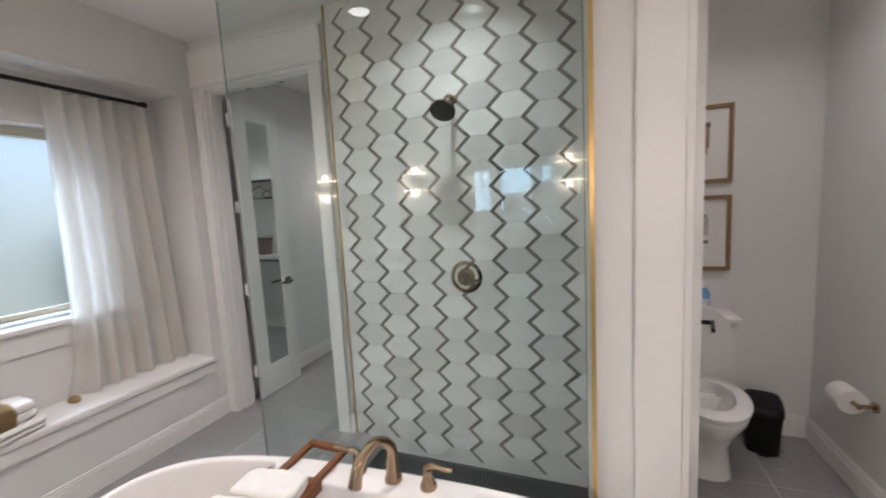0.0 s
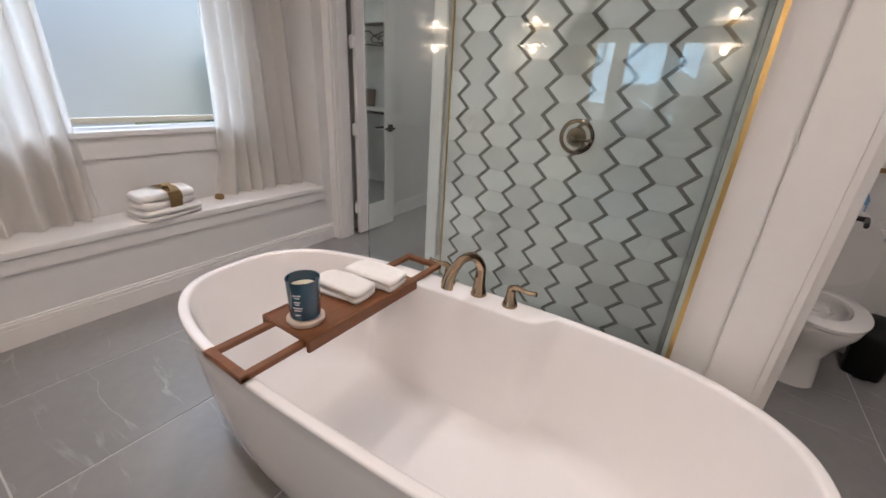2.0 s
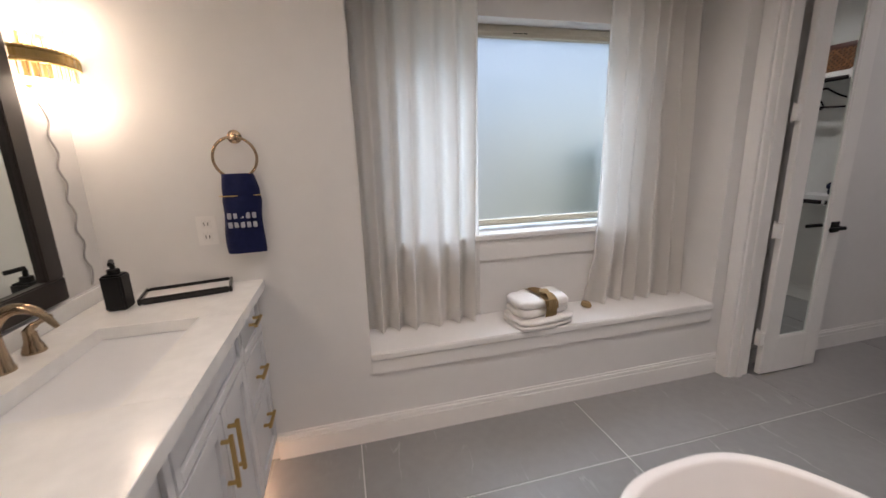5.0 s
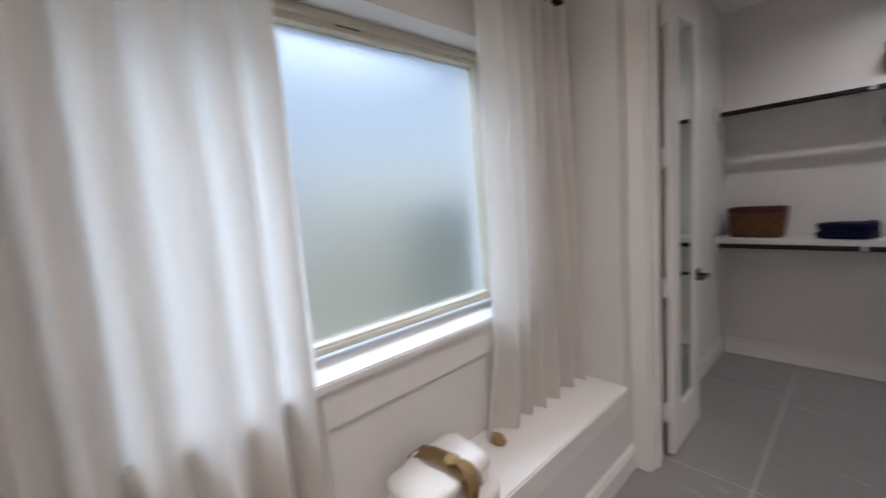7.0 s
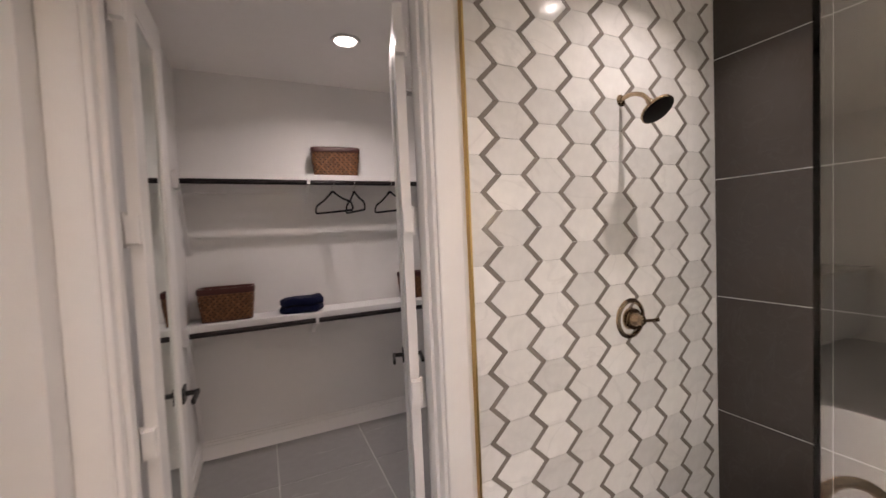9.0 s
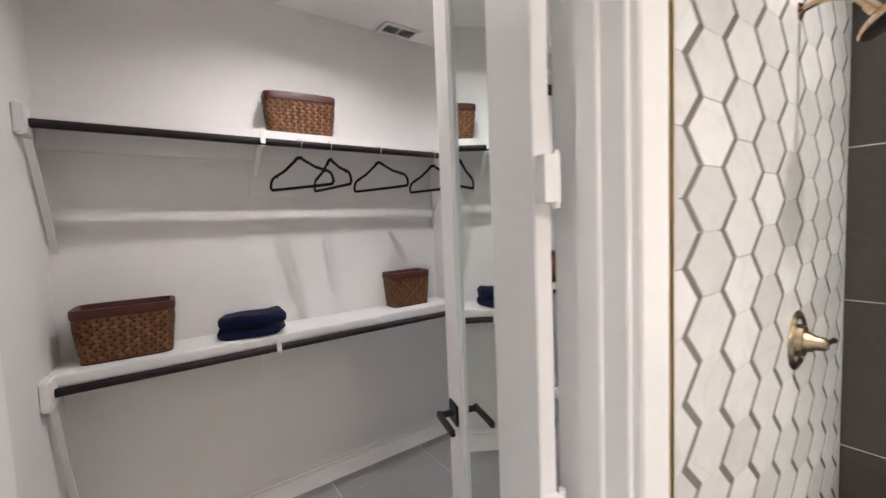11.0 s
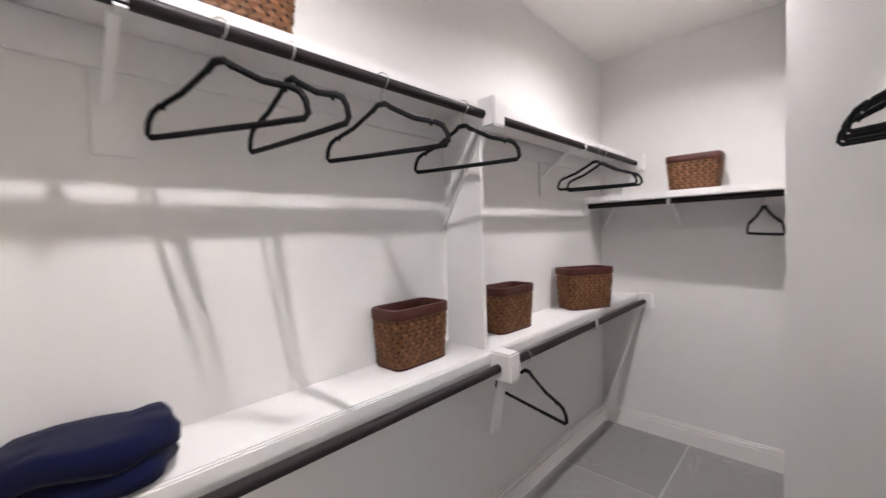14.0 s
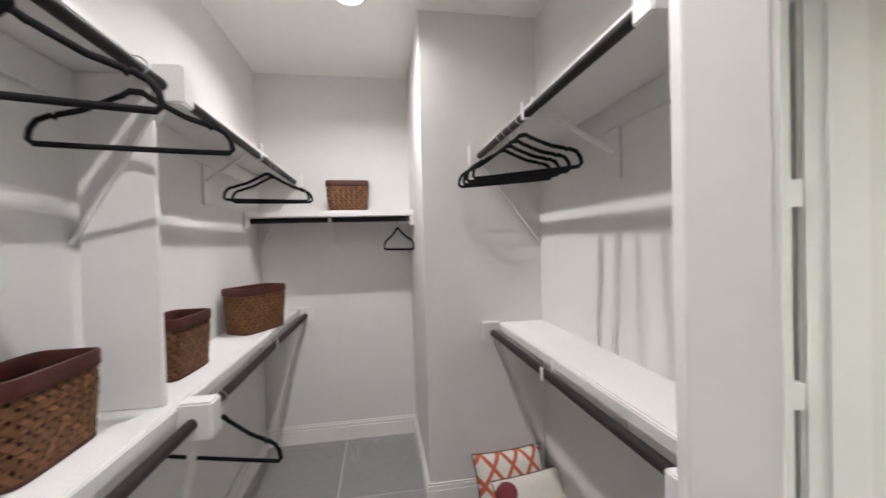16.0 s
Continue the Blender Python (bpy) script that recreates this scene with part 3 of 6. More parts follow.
part("door_panel", slab(0, 0.035, 0, 0.725, 0.012, 2.25, bevel=0.002), TRIM, leaf)
lever(leaf, 0.035, 0.655, 0.915, 1, -1)
for z in (0.25, 0.95, 1.60, 2.05):
    part("hinge", sweep(bmesh.new(), [(-0.007, -0.007, z - 0.05), (-0.007, -0.007, z + 0.05)], 0.007, 8), TRIM, leaf, "white painted hinge")


# ---- bathtub ----
TUBX, TUBY, TUBZ, TUBR = -0.190, 1.225, 0.565, radians(3)
tub = thing("bathtub", "white glossy freestanding oval acrylic bathtub with a deck for taps", "bathtub")
NT = 144


def oval(a, b, z, k=0.68, deck=None):
    """A ring of a rounded oval, turned a little; deck holds the inner wall back where the taps stand."""
    out = []
    for i in range(NT):
        t = 2 * math.pi * i / NT
        c, s = math.cos(t), math.sin(t)
        x, y = a * math.copysign(abs(c) ** k, c), b * math.copysign(abs(s) ** k, s)
        if deck is not None and y > deck:
            w = min(1, max(0, (x + 0.50) / 0.05)) * min(1, max(0, (0.262 - x) / 0.035))
            y += (deck - y) * w * w * (3 - 2 * w)
        out.append(Vector((TUBX + x * math.cos(TUBR) - y * math.sin(TUBR), TUBY + x * math.sin(TUBR) + y * math.cos(TUBR), z)))
    return out


bm = bmesh.new()
A, B = 0.968, 0.412
rings = [oval(0.830, 0.320, 0.004), oval(0.850, 0.335, 0.02), oval(0.885, 0.362, 0.12), oval(0.920, 0.384, 0.26), oval(0.946, 0.399, 0.41), oval(0.959, 0.406, 0.50),
         oval(A - 0.003, B - 0.003, TUBZ - 0.016), oval(A, B, TUBZ - 0.008), oval(A - 0.002, B - 0.002, TUBZ - 0.002), oval(A - 0.007, B - 0.007, TUBZ),
         oval(A - 0.024, B - 0.024, TUBZ + 0.0005, deck=0.303), oval(A - 0.030, B - 0.030, TUBZ - 0.002, deck=0.298), oval(A - 0.033, B - 0.033, TUBZ - 0.009, deck=0.295),
         oval(A - 0.045, B - 0.040, TUBZ - 0.05, deck=0.290), oval(A - 0.095, B - 0.064, 0.38, deck=0.276), oval(A - 0.165, B - 0.092, 0.23, deck=0.256),
         oval(A - 0.205, B - 0.112, 0.165, deck=0.244), oval(A - 0.245, B - 0.140, 0.134, deck=0.226), oval(A - 0.31, B - 0.19, 0.122), oval(0.25, 0.10, 0.115)]
vr = [[bm.verts.new(p) for p in r] for r in rings]
for a, b in zip(vr, vr[1:]):
    for i in range(NT):
        bm.faces.new((a[i], a[(i + 1) % NT], b[(i + 1) % NT], b[i]))
bm.faces.new(vr[-1]), bm.faces.new(vr[0][::-1])
smooth(part("shell", bm, ACRYLIC, tub), 75)

faucet = thing("bath_faucet", "champagne bronze gooseneck deck faucet with two lever handles", "faucet")
FX, FY, FZ = -0.222, 1.594, TUBZ + 0.001


def flared(x, y, z, h, r0, r1, m=None):
    return lathe(bmesh.new(), [(0, 0), (r0, 0), (r0, 0.006), (r0 * 0.86, 0.016), (r1 * 1.1, h * 0.6), (r1, h), (0, h)], 24, pose(x, y, z))


smooth(part("spout_base", flared(FX, FY, FZ, 0.075, 0.031, 0.020), BRONZE, faucet))
pts = curve_points([(FX, FY, FZ + 0.07), (FX, FY - 0.002, FZ + 0.12), (FX - 0.012, FY - 0.045, FZ + 0.168), (FX - 0.03, FY - 0.095, FZ + 0.165), (FX - 0.045, FY - 0.135, FZ + 0.12), (FX - 0.05, FY - 0.15, FZ + 0.07)], 8)
rad = [0.020 - 0.004 * min(1, i / 14) + 0.006 * max(0, (i - 26) / 14) for i in range(len(pts))]
smooth(part("spout", sweep(bmesh.new(), pts, rad, 16), BRONZE, faucet))
for hx, sgn in ((FX - 0.138, -1), (FX + 0.130, 1)):
    smooth(part("tap_base", flared(hx, FY, FZ, 0.062, 0.029, 0.016), BRONZE, faucet))
    p = [(hx, FY, FZ + 0.055), (hx, FY, FZ + 0.070), (hx + sgn * 0.022, FY, FZ + 0.078), (hx + sgn * 0.06, FY, FZ + 0.074), (hx + sgn * 0.092, FY, FZ + 0.077)]
    smooth(part("lever_handle", sweep(bmesh.new(), curve_points(p, 5), [0.015] * 5 + [0.012] * 6 + [0.008] * 9 + [0.010], 12), BRONZE, faucet))

# ---- bath tray and what lies on it ----
WOOD = material("oiled_teak", (0.180, 0.066, 0.024), 0.42, var=0.30, scale=9, bump=0.12, bump_scale=60)
for node in WOOD.node_tree.nodes:
    if node.type == "TEX_NOISE":
        mp = WOOD.node_tree.nodes.new("ShaderNodeMapping")
        mp.inputs["Scale"].default_value = (7, 0.7, 7)
        WOOD.node_tree.links.new(node.inputs["Vector"].links[0].from_socket, mp.inputs[0])
        WOOD.node_tree.links.new(mp.outputs[0], node.inputs["Vector"])
tray = thing("bath_tray", "brown teak bath tray with sliding frame ends across the tub", "bath tray", pose(-0.548, 1.24, TUBZ + 0.0035))
TX, TY = 0.085, 0.447
part("deck", slab(-0.100, 0.100, -0.255, 0.250, 0.016, 0.030, bevel=0.003), WOOD, tray)
part("deck_rail", slab(0.098, 0.112, -0.255, 0.250, -0.012, 0.031, bevel=0.002), WOOD, tray)
part("deck_rail", slab(-0.112, -0.098, -0.255, 0.250, -0.012, 0.031, bevel=0.002), WOOD, tray)
for s in (-1, 1):
    for x in (-0.078, 0.078):
        part("slide_bar", slab(x - 0.013, x + 0.013, s * 0.20, s * TY, -0.001, 0.0155, bevel=0.002), WOOD, tray)
    part("end_bar", slab(-0.091, 0.091, s * (TY - 0.028), s * TY, 0.0, 0.018, bevel=0.003), WOOD, tray)
part("phone_slot", slab(-0.03, 0.05, 0.185, 0.19, 0.0302, 0.0312), CHROME, tray, "slim metal slot")

NAVY_GLASS = material("teal_glazed_glass", (0.004, 0.045, 0.085), 0.10, var=0.12, scale=8, coat=0.6)
WAX = material("cream_wax", (0.76, 0.68, 0.52), 0.5, var=0.03)
PALE_LABEL = material("pale_print", (0.62, 0.66, 0.70), 0.6, var=0.02)
CM = pose(-0.535, 1.055, TUBZ + 0.034)
coaster = tagged(smooth(part("coaster", lathe(bmesh.new(), [(0, 0), (0.054, 0), (0.057, 0.004), (0.057, 0.014), (0.053, 0.018), (0, 0.018)], 40, CM), material("pale_stone", (0.62, 0.50, 0.42), 0.6, var=0.06, scale=30))), "round pale pink stone coaster under the candle", "coaster")
candle = thing("candle", "dark teal glass jar candle with cream wax", "candle", CM @ pose(0, 0, 0.018))
smooth(part("jar", lathe(bmesh.new(), [(0, 0), (0.040, 0), (0.045, 0.005), (0.050, 0.124), (0.050, 0.128), (0.046, 0.128), (0.042, 0.012), (0, 0.010)], 40), NAVY_GLASS, candle))
smooth(part("wax", lathe(bmesh.new(), [(0.0425, 0.02), (0.0445, 0.094), (0.043, 0.098), (0, 0.097)], 40), WAX, candle, "cream wax"))
part("wick", sweep(bmesh.new(), [(0, 0, 0.096), (0.001, 0, 0.108)], 0.0012, 6), BLACK_METAL, candle)
for z, w in ((0.088, 0.34), (0.080, 0.22), (0.066, 0.26), (0.058, 0.20), (0.046, 0.40), (0.038, 0.30), (0.022, 0.22)):
    bm = bmesh.new()
    a0 = radians(-62)
    n = 8
    vs = [[bm.verts.new(((0.0452 + 0.0385 * zz) * math.cos(a0 + w * 1.6 * (i / n - 0.5)), (0.0452 + 0.0385 * zz) * math.sin(a0 + w * 1.6 * (i / n - 0.5)), zz)) for i in range(n + 1)] for zz in (z, z + 0.0035)]
    for i in range(n):
        bm.faces.new((vs[0][i], vs[0][i + 1], vs[1][i + 1], vs[1][i]))
    part("label_line", bm, PALE_LABEL, candle, "pale line of small print")


def folded_towel(w, d, h, layers, seed, droop=0.0, round_=0.34, lump=0.005):
    """A soft folded stack: layers of rounded slabs joined at the fold, with uneven edges."""
    rng = random.Random(seed)
    bm = bmesh.new()
    for k in range(layers):
        z0, z1 = h * k / layers, h * (k + 1) / layers
        n, rr = 26, []
        for zz, inset in ((z0 + 0.002, 0.010), (z0 + (z1 - z0) * 0.25, 0.001), (z0 + (z1 - z0) * 0.7, 0.0), (z1 - 0.001, 0.010)):
            ring = []
            for i in range(n * 2):
                t = 2 * math.pi * i / (n * 2)
                c, s = math.cos(t), math.sin(t)
                x = (w / 2 - inset) * math.copysign(abs(c) ** round_, c)
                y = (d / 2 - inset) * math.copysign(abs(s) ** round_, s)
                wob = 0.004 * math.sin(3 * t + k) + 0.0015 * rng.uniform(-1, 1)
                ring.append(bm.verts.new((x + wob, y + wob, zz + 0.003 * math.sin(5 * x / w + k) + droop * max(0, abs(x) / w - 0.3) * -0.2)))
            rr.append(ring)
        for a, b in zip(rr, rr[1:]):
            for i in range(n * 2):
                bm.faces.new((a[i], a[(i + 1) % (n * 2)], b[(i + 1) % (n * 2)], b[i]))
        for ring, off, lift in ((rr[-1], 0.985, 0.004), (rr[0], 0.985, -0.001)):
            last = ring
            for f in (0.75, 0.4):
                nr = [bm.verts.new((v.co.x * f, v.co.y * f, v.co.z + lift * (1 - f))) for v in ring]
                for i in range(n * 2):
                    bm.faces.new((last[i], last[(i + 1) % (n * 2)], nr[(i + 1) % (n * 2)], nr[i]))
                last = nr
            bm.faces.new(last)
    for v in bm.verts:
        q = v.co * 14 + Vector((seed, seed, 0))
        v.co += Vector((noise.noise(q), noise.noise(q + Vector((9, 0, 0))), 0.8 * noise.noise(q + Vector((0, 9, 0))) * min(1, v.co.z / 0.02))) * lump
    return bm


for m, w, d, seed in ((pose(-0.575, 1.245, TUBZ + 0.034, 2, 3, 8), 0.20, 0.115, 3), (pose(-0.545, 1.375, TUBZ + 0.034, -2, 5, 14), 0.20, 0.13, 8)):
    ob = smooth(part("hand_towel", folded_towel(w, d, 0.052, 2, seed), TOWEL_WHITE), 80)
    ob.matrix_world = m
    tagged(ob, "white folded hand towel lying on the teak tray", "towel", "towels on the tray")

# ---- towels on the window seat ----
STRAW = material("woven_straw", (0.33, 0.22, 0.10), 0.85, var=0.3, scale=60, bump=0.6, bump_scale=260)
TM = pose(-2.285, 1.385, SEAT + 0.001, 0, 0, 96)
low = smooth(part("bath_towel", folded_towel(0.34, 0.25, 0.055, 2, 11, 0.0, 0.36, 0.009), TOWEL_WHITE), 80)
low.matrix_world = TM
tagged(low, "white folded bath towel lying under another on the bench", "towel", "towels on the bench")
up = smooth(part("bath_towel", folded_towel(0.31, 0.21, 0.095, 2, 12, 0.0, 0.42, 0.012), TOWEL_WHITE), 80)
up.matrix_world = TM @ pose(0.0, 0.012, 0.056, 0, 0, 2)
tagged(up, "thick white folded towel tied with a straw band", "towel", "towels on the bench")
band = thing("straw_band", "woven straw band with a tassel tied round the towels", "band", TM @ pose(0.01, 0.012, 0.056, 0, 0, 2))
bm = bmesh.new()
prof = [(-0.114, 0.0), (-0.120, 0.05), (-0.108, 0.092), (-0.05, 0.106), (0.0, 0.109), (0.05, 0.106), (0.108, 0.092), (0.120, 0.05), (0.114, 0.0)]
vs = [[bm.verts.new((x, y, z + 0.002 + o)) for y, z in prof] for x in (-0.036, 0.036) for o in (0.0,)]
for i in range(len(prof) - 1):
    bm.faces.new((vs[0][i], vs[0][i + 1], vs[1][i + 1], vs[1][i]))
bmesh.ops.solidify(bm, geom=bm.faces[:], thickness=-0.004)
smooth(part("strap", bm, STRAW, band))
smooth(part("knot", lathe(bmesh.new(), [(0, 0), (0.022, 0.004), (0.026, 0.014), (0.016, 0.024), (0, 0.026)], 16, pose(0.0, -0.05, 0.110)), STRAW, band))
for k in range(5):
    part("tassel", sweep(bmesh.new(), curve_points([(0, -0.05, 0.125), (-0.01 + 0.008 * k, -0.09, 0.118), (-0.02 + 0.012 * k, -0.126, 0.09), (-0.025 + 0.014 * k, -0.130, 0.05)], 4), 0.0035, 5), STRAW, band)
tie = tagged(smooth(part("curtain_weight", lathe(bmesh.new(), [(0, 0), (0.028, 0.0), (0.034, 0.012), (0.026, 0.028), (0, 0.034)], 16, pose(-2.375, 1.755, SEAT + 0.001), 1.2, 0.8), STRAW)), "small straw ball peeping from under the curtain hem", "tassel")


# ---- vanity ----
VX0, VX1, CT = LEFT + 0.004, -0.835, 0.890
vanity = thing("vanity_cabinet", "pale grey floating vanity cabinet with brass pulls", "cabinet")
bm = bmesh.new()
box(bm, VX0, VX1, VANW + 0.002, -0.020, 0.115, CT - 0.0405, 0.002)
part("body", bm, CABINET, vanity)


def front(x0, x1, z0, z1, name):
    """A shaker front with a raised frame and an inset panel."""
    panel = part(name, slab(x0, x1, -0.0195, -0.012, z0, z1), CABINET, vanity)
    s = 0.045 if z1 - z0 > 0.3 else 0.03
    for kind, a, b, c, d in (("stile", x0, x0 + s, z0, z1), ("stile", x1 - s, x1, z0, z1), ("rail", x0 + s, x1 - s, z0, z0 + s), ("rail", x0 + s, x1 - s, z1 - s, z1)):
        part(kind, slab(a, b, -0.0119, 0.0, c, d, bevel=0.0015), CABINET, panel)
    return panel


def pull(parent, x, z, length, upright):
    bm = bmesh.new()
    d = Vector((0, 0, 1)) if upright else Vector((1, 0, 0))
    c = Vector((x, 0.028, z))
    h = length / 2
    a, b = c - d * h, c + d * h
    box(bm, a.x - 0.006, b.x + 0.006, 0.022, 0.034, a.z - 0.006, b.z + 0.006, 0.002)
    for e in (a + d * 0.012, b - d * 0.012):
        box(bm, e.x - 0.005, e.x + 0.005, 0.0, 0.023, e.z - 0.005, e.z + 0.005, 0.001, 1)
    part("handle", bm, BRASS, parent, "square brushed gold bar pull")


for z0, z1, pz in ((0.122, 0.43, 0.33), (0.438, 0.66, 0.55), (0.668, 0.845, 0.77)):
    pull(front(VX0 + 0.004, -1.860, z0, z1, "drawer"), -2.02, pz, 0.10, False)
front(-1.852, -1.255, 0.690, 0.845, "false_front")
pull(front(-1.852, -1.560, 0.122, 0.682, "cabinet_door"), -1.592, 0.545, 0.16, True)
pull(front(-1.552, -1.255, 0.122, 0.682, "cabinet_door"), -1.520, 0.545, 0.16, True)
pull(front(-1.247, VX1 - 0.004, 0.645, 0.845, "drawer"), -1.095, 0.745, 0.16, False)
pull(front(-1.247, VX1 - 0.004, 0.122, 0.637, "cabinet_door"), -1.200, 0.515, 0.16, True)
strip = part("light_strip", slab(VX0 + 0.05, VX1 - 0.05, -0.075, -0.060, 0.106, 0.1145), glowing("warm_led", (1.0, 0.62, 0.38), 22.0), vanity, "warm glowing light strip under the cabinet")
SK = (-1.80, -1.31, -0.37, -0.095)
bm = bmesh.new()
cx0, cx1, cy0, cy1 = VX0, VX1 + 0.012, VANW + 0.002, 0.036
box(bm, cx0, SK[0], cy0, cy1, CT - 0.04, CT, 0.002, 1), box(bm, SK[1], cx1, cy0, cy1, CT - 0.04, CT, 0.002, 1)
box(bm, SK[0], SK[1], cy0, SK[2], CT - 0.04, CT), box(bm, SK[0], SK[1], SK[3], cy1, CT - 0.04, CT)
box(bm, cx0, cx1, cy0, cy0 + 0.018, CT, CT + 0.055, 0.002, 1)
tagged(part("countertop", bm, QUARTZ), "white polished quartz worktop with a sink cutout", "countertop")
sink = thing("sink", "white rectangular undermount basin", "sink")
bm = bmesh.new()
a, b = (SK[0] - 0.01, SK[1] + 0.01, SK[2] - 0.01, SK[3] + 0.01), (SK[0] + 0.03, SK[1] - 0.03, SK[2] + 0.03, SK[3] - 0.03)
rr = []
for (x0, x1, y0, y1), z in ((a, CT - 0.041), (a, CT - 0.06), ((SK[0] + 0.004, SK[1] - 0.004, SK[2] + 0.004, SK[3] - 0.004), CT - 0.10), (b, CT - 0.155), ((b[0] + 0.1, b[1] - 0.1, b[2] + 0.06, b[3] - 0.06), CT - 0.165)):
    rr.append([bm.verts.new(p) for p in ((x0, y0, z), (x1, y0, z), (x1, y1, z), (x0, y1, z))])
for p, q in zip(rr, rr[1:]):
    for i in range(4):
        bm.faces.new((p[i], p[(i + 1) % 4], q[(i + 1) % 4], q[i]))
bm.faces.new(rr[-1])
bmesh.ops.bevel(bm, geom=[e for e in bm.edges if len(e.link_faces) == 2], offset=0.012, segments=2, affect="EDGES")
smooth(part("basin", bm, PORCELAIN, sink), 60)
part("drain", lathe(bmesh.new(), [(0, 0), (0.024, 0), (0.022, 0.003), (0, 0.003)], 20, pose(-1.555, -0.23, CT - 0.166)), BRONZE, sink)
vf = thing("sink_faucet", "champagne bronze widespread sink faucet on the worktop", "faucet")
sx, sy = -1.56, -0.455
smooth(part("spout_base", flared(sx, sy, CT, 0.07, 0.028, 0.018), BRONZE, vf))
pts = curve_points([(sx, sy, CT + 0.06), (sx, sy + 0.004, CT + 0.115), (sx, sy + 0.05, CT + 0.155), (sx, sy + 0.10, CT + 0.145), (sx, sy + 0.135, CT + 0.10)], 8)
smooth(part("spout", sweep(bmesh.new(), pts, [0.018 - 0.00012 * i * i * 0.1 for i in range(len(pts))], 14), BRONZE, vf))
for hx, sg in ((sx - 0.11, -1), (sx + 0.11, 1)):
    smooth(part("tap_base", flared(hx, sy, CT, 0.055, 0.026, 0.015), BRONZE, vf))
    smooth(part("lever_handle", sweep(bmesh.new(), curve_points([(hx, sy, CT + 0.05), (hx, sy, CT + 0.064), (hx + sg * 0.03, sy, CT + 0.070), (hx + sg * 0.085, sy, CT + 0.070)], 5), [0.014] * 5 + [0.010] * 5 + [0.0075] * 6, 10), BRONZE, vf))

# mirror, sconces
mirror = thing("wall_mirror", "large wall mirror in a wide espresso wood frame", "mirror")
mx0, mx1, mz0, mz1 = -1.930, -1.205, 0.960, 2.12
bm = bmesh.new()
for a in ((mx0, mx1, mz0, mz0 + 0.075), (mx0, mx1, mz1 - 0.075, mz1), (mx0, mx0 + 0.075, mz0 + 0.075, mz1 - 0.075), (mx1 - 0.075, mx1, mz0 + 0.075, mz1 - 0.075)):
    box(bm, a[0], a[1], VANW + 0.001, VANW + 0.03, a[2], a[3], 0.004)
part("frame", bm, DARK_WOOD, mirror)
part("mirror_pane", slab(mx0 + 0.07, mx1 - 0.07, VANW + 0.004, VANW + 0.014, mz0 + 0.07, mz1 - 0.07), MIRROR, mirror)
ROD_GLOW = glowing("warm_rod_glow", (1.0, 0.84, 0.66), 16.0)
CRYSTAL = glass_material("crystal_rod", (0.98, 0.96, 0.92), 0.06)


def sconce(x, label):
    """A gold band with two tiers of crystal rods, a lamp above and below, and added tubes for the rods' glow."""
    s = thing("wall_sconce", label, "sconce", pose(x, VANW, 1.71), "vanity sconces")
    part("backplate", slab(-0.06, 0.06, 0.0, 0.012, -0.09, 0.09, bevel=0.003), BRASS, s)
    ring = [Vector((0.125 * math.cos(t), 0.012 + 0.085 * math.sin(t), 0)) for t in [math.pi * k / 14 for k in range(15)]]
    bm = bmesh.new()
    for z in (-0.018, 0.018):
        sweep(bm, [p + Vector((0, 0, z)) for p in ring], 0.006, 8)
    for p, q in zip(ring, ring[1:]):
        f = bm.faces.new([bm.verts.new(v) for v in (p + Vector((0, 0, -0.018)), q + Vector((0, 0, -0.018)), q + Vector((0, 0, 0.018)), p + Vector((0, 0, 0.018)))])
    part("gold_band", bm, BRASS, s)
    for k in range(15):
        p = ring[k]
        r = part("crystal_rod", sweep(bmesh.new(), [p * 1.03 + Vector((0, 0, -0.085 - 0.012 * (k % 2))), p * 1.03 + Vector((0, 0, 0.085 + 0.012 * (k % 2)))], 0.007, 6), CRYSTAL, s)
        r.visible_shadow = False
    # invented glowing half rings stand in for the lit glass of the rods
    for z in (-0.075, 0.075):
        part("bulb", sweep(bmesh.new(), [(p.x * 0.86, p.y * 0.8 + 0.004, z) for p in ring], 0.011, 10), ROD_GLOW, s, "curved warm glowing tube added to make the crystal rods look lit").visible_shadow = False
        lamp = new("sconce_glow", bpy.data.lights.new("sconce_glow", "POINT"))
        lamp.data.energy, lamp.data.color, lamp.data.shadow_soft_size = 1.25, (1.0, 0.80, 0.62), 0.03
        lamp.matrix_world = pose(x, VANW + 0.05, 1.71 + z * 1.45)
    return s


for x in (-2.085, -1.085, 0.27, 0.92, 3.20):
    sconce(x, "gold wall sconce with crystal rods glowing up and down")
cord = tagged(part("cord", sweep(bmesh.new(), curve_points([(-2.06 + 0.012 * (-1) ** k - 0.004 * k, VANW + 0.006, 1.58 - 0.052 * k) for k in range(13)], 4), 0.0035, 6), material("grey_cord", (0.35, 0.34, 0.33), 0.6)), "thin wavy grey cord on the wall beneath the sconce", "cord")
mirror2 = thing("wall_mirror", "large espresso framed mirror over the second vanity", "mirror")
bm = bmesh.new()
for a in ((3.42, 4.30, 0.965, 1.04), (3.42, 4.30, 2.045, 2.12), (3.42, 3.495, 1.04, 2.045), (4.225, 4.30, 1.04, 2.045)):
    box(bm, a[0], a[1], VANW + 0.001, VANW + 0.03, a[2], a[3], 0.004)
part("frame", bm, DARK_WOOD, mirror2)
part("mirror_pane", slab(3.49, 4.23, VANW + 0.004, VANW + 0.014, 1.035, 2.05), MIRROR, mirror2)
van2 = thing("vanity_cabinet", "pale grey vanity cabinet beneath the second mirror", "cabinet")
part("body", slab(3.0, EAST - 0.01, VANW + 0.002, -0.02, 0.115, CT - 0.0405, bevel=0.002), CABINET, van2)
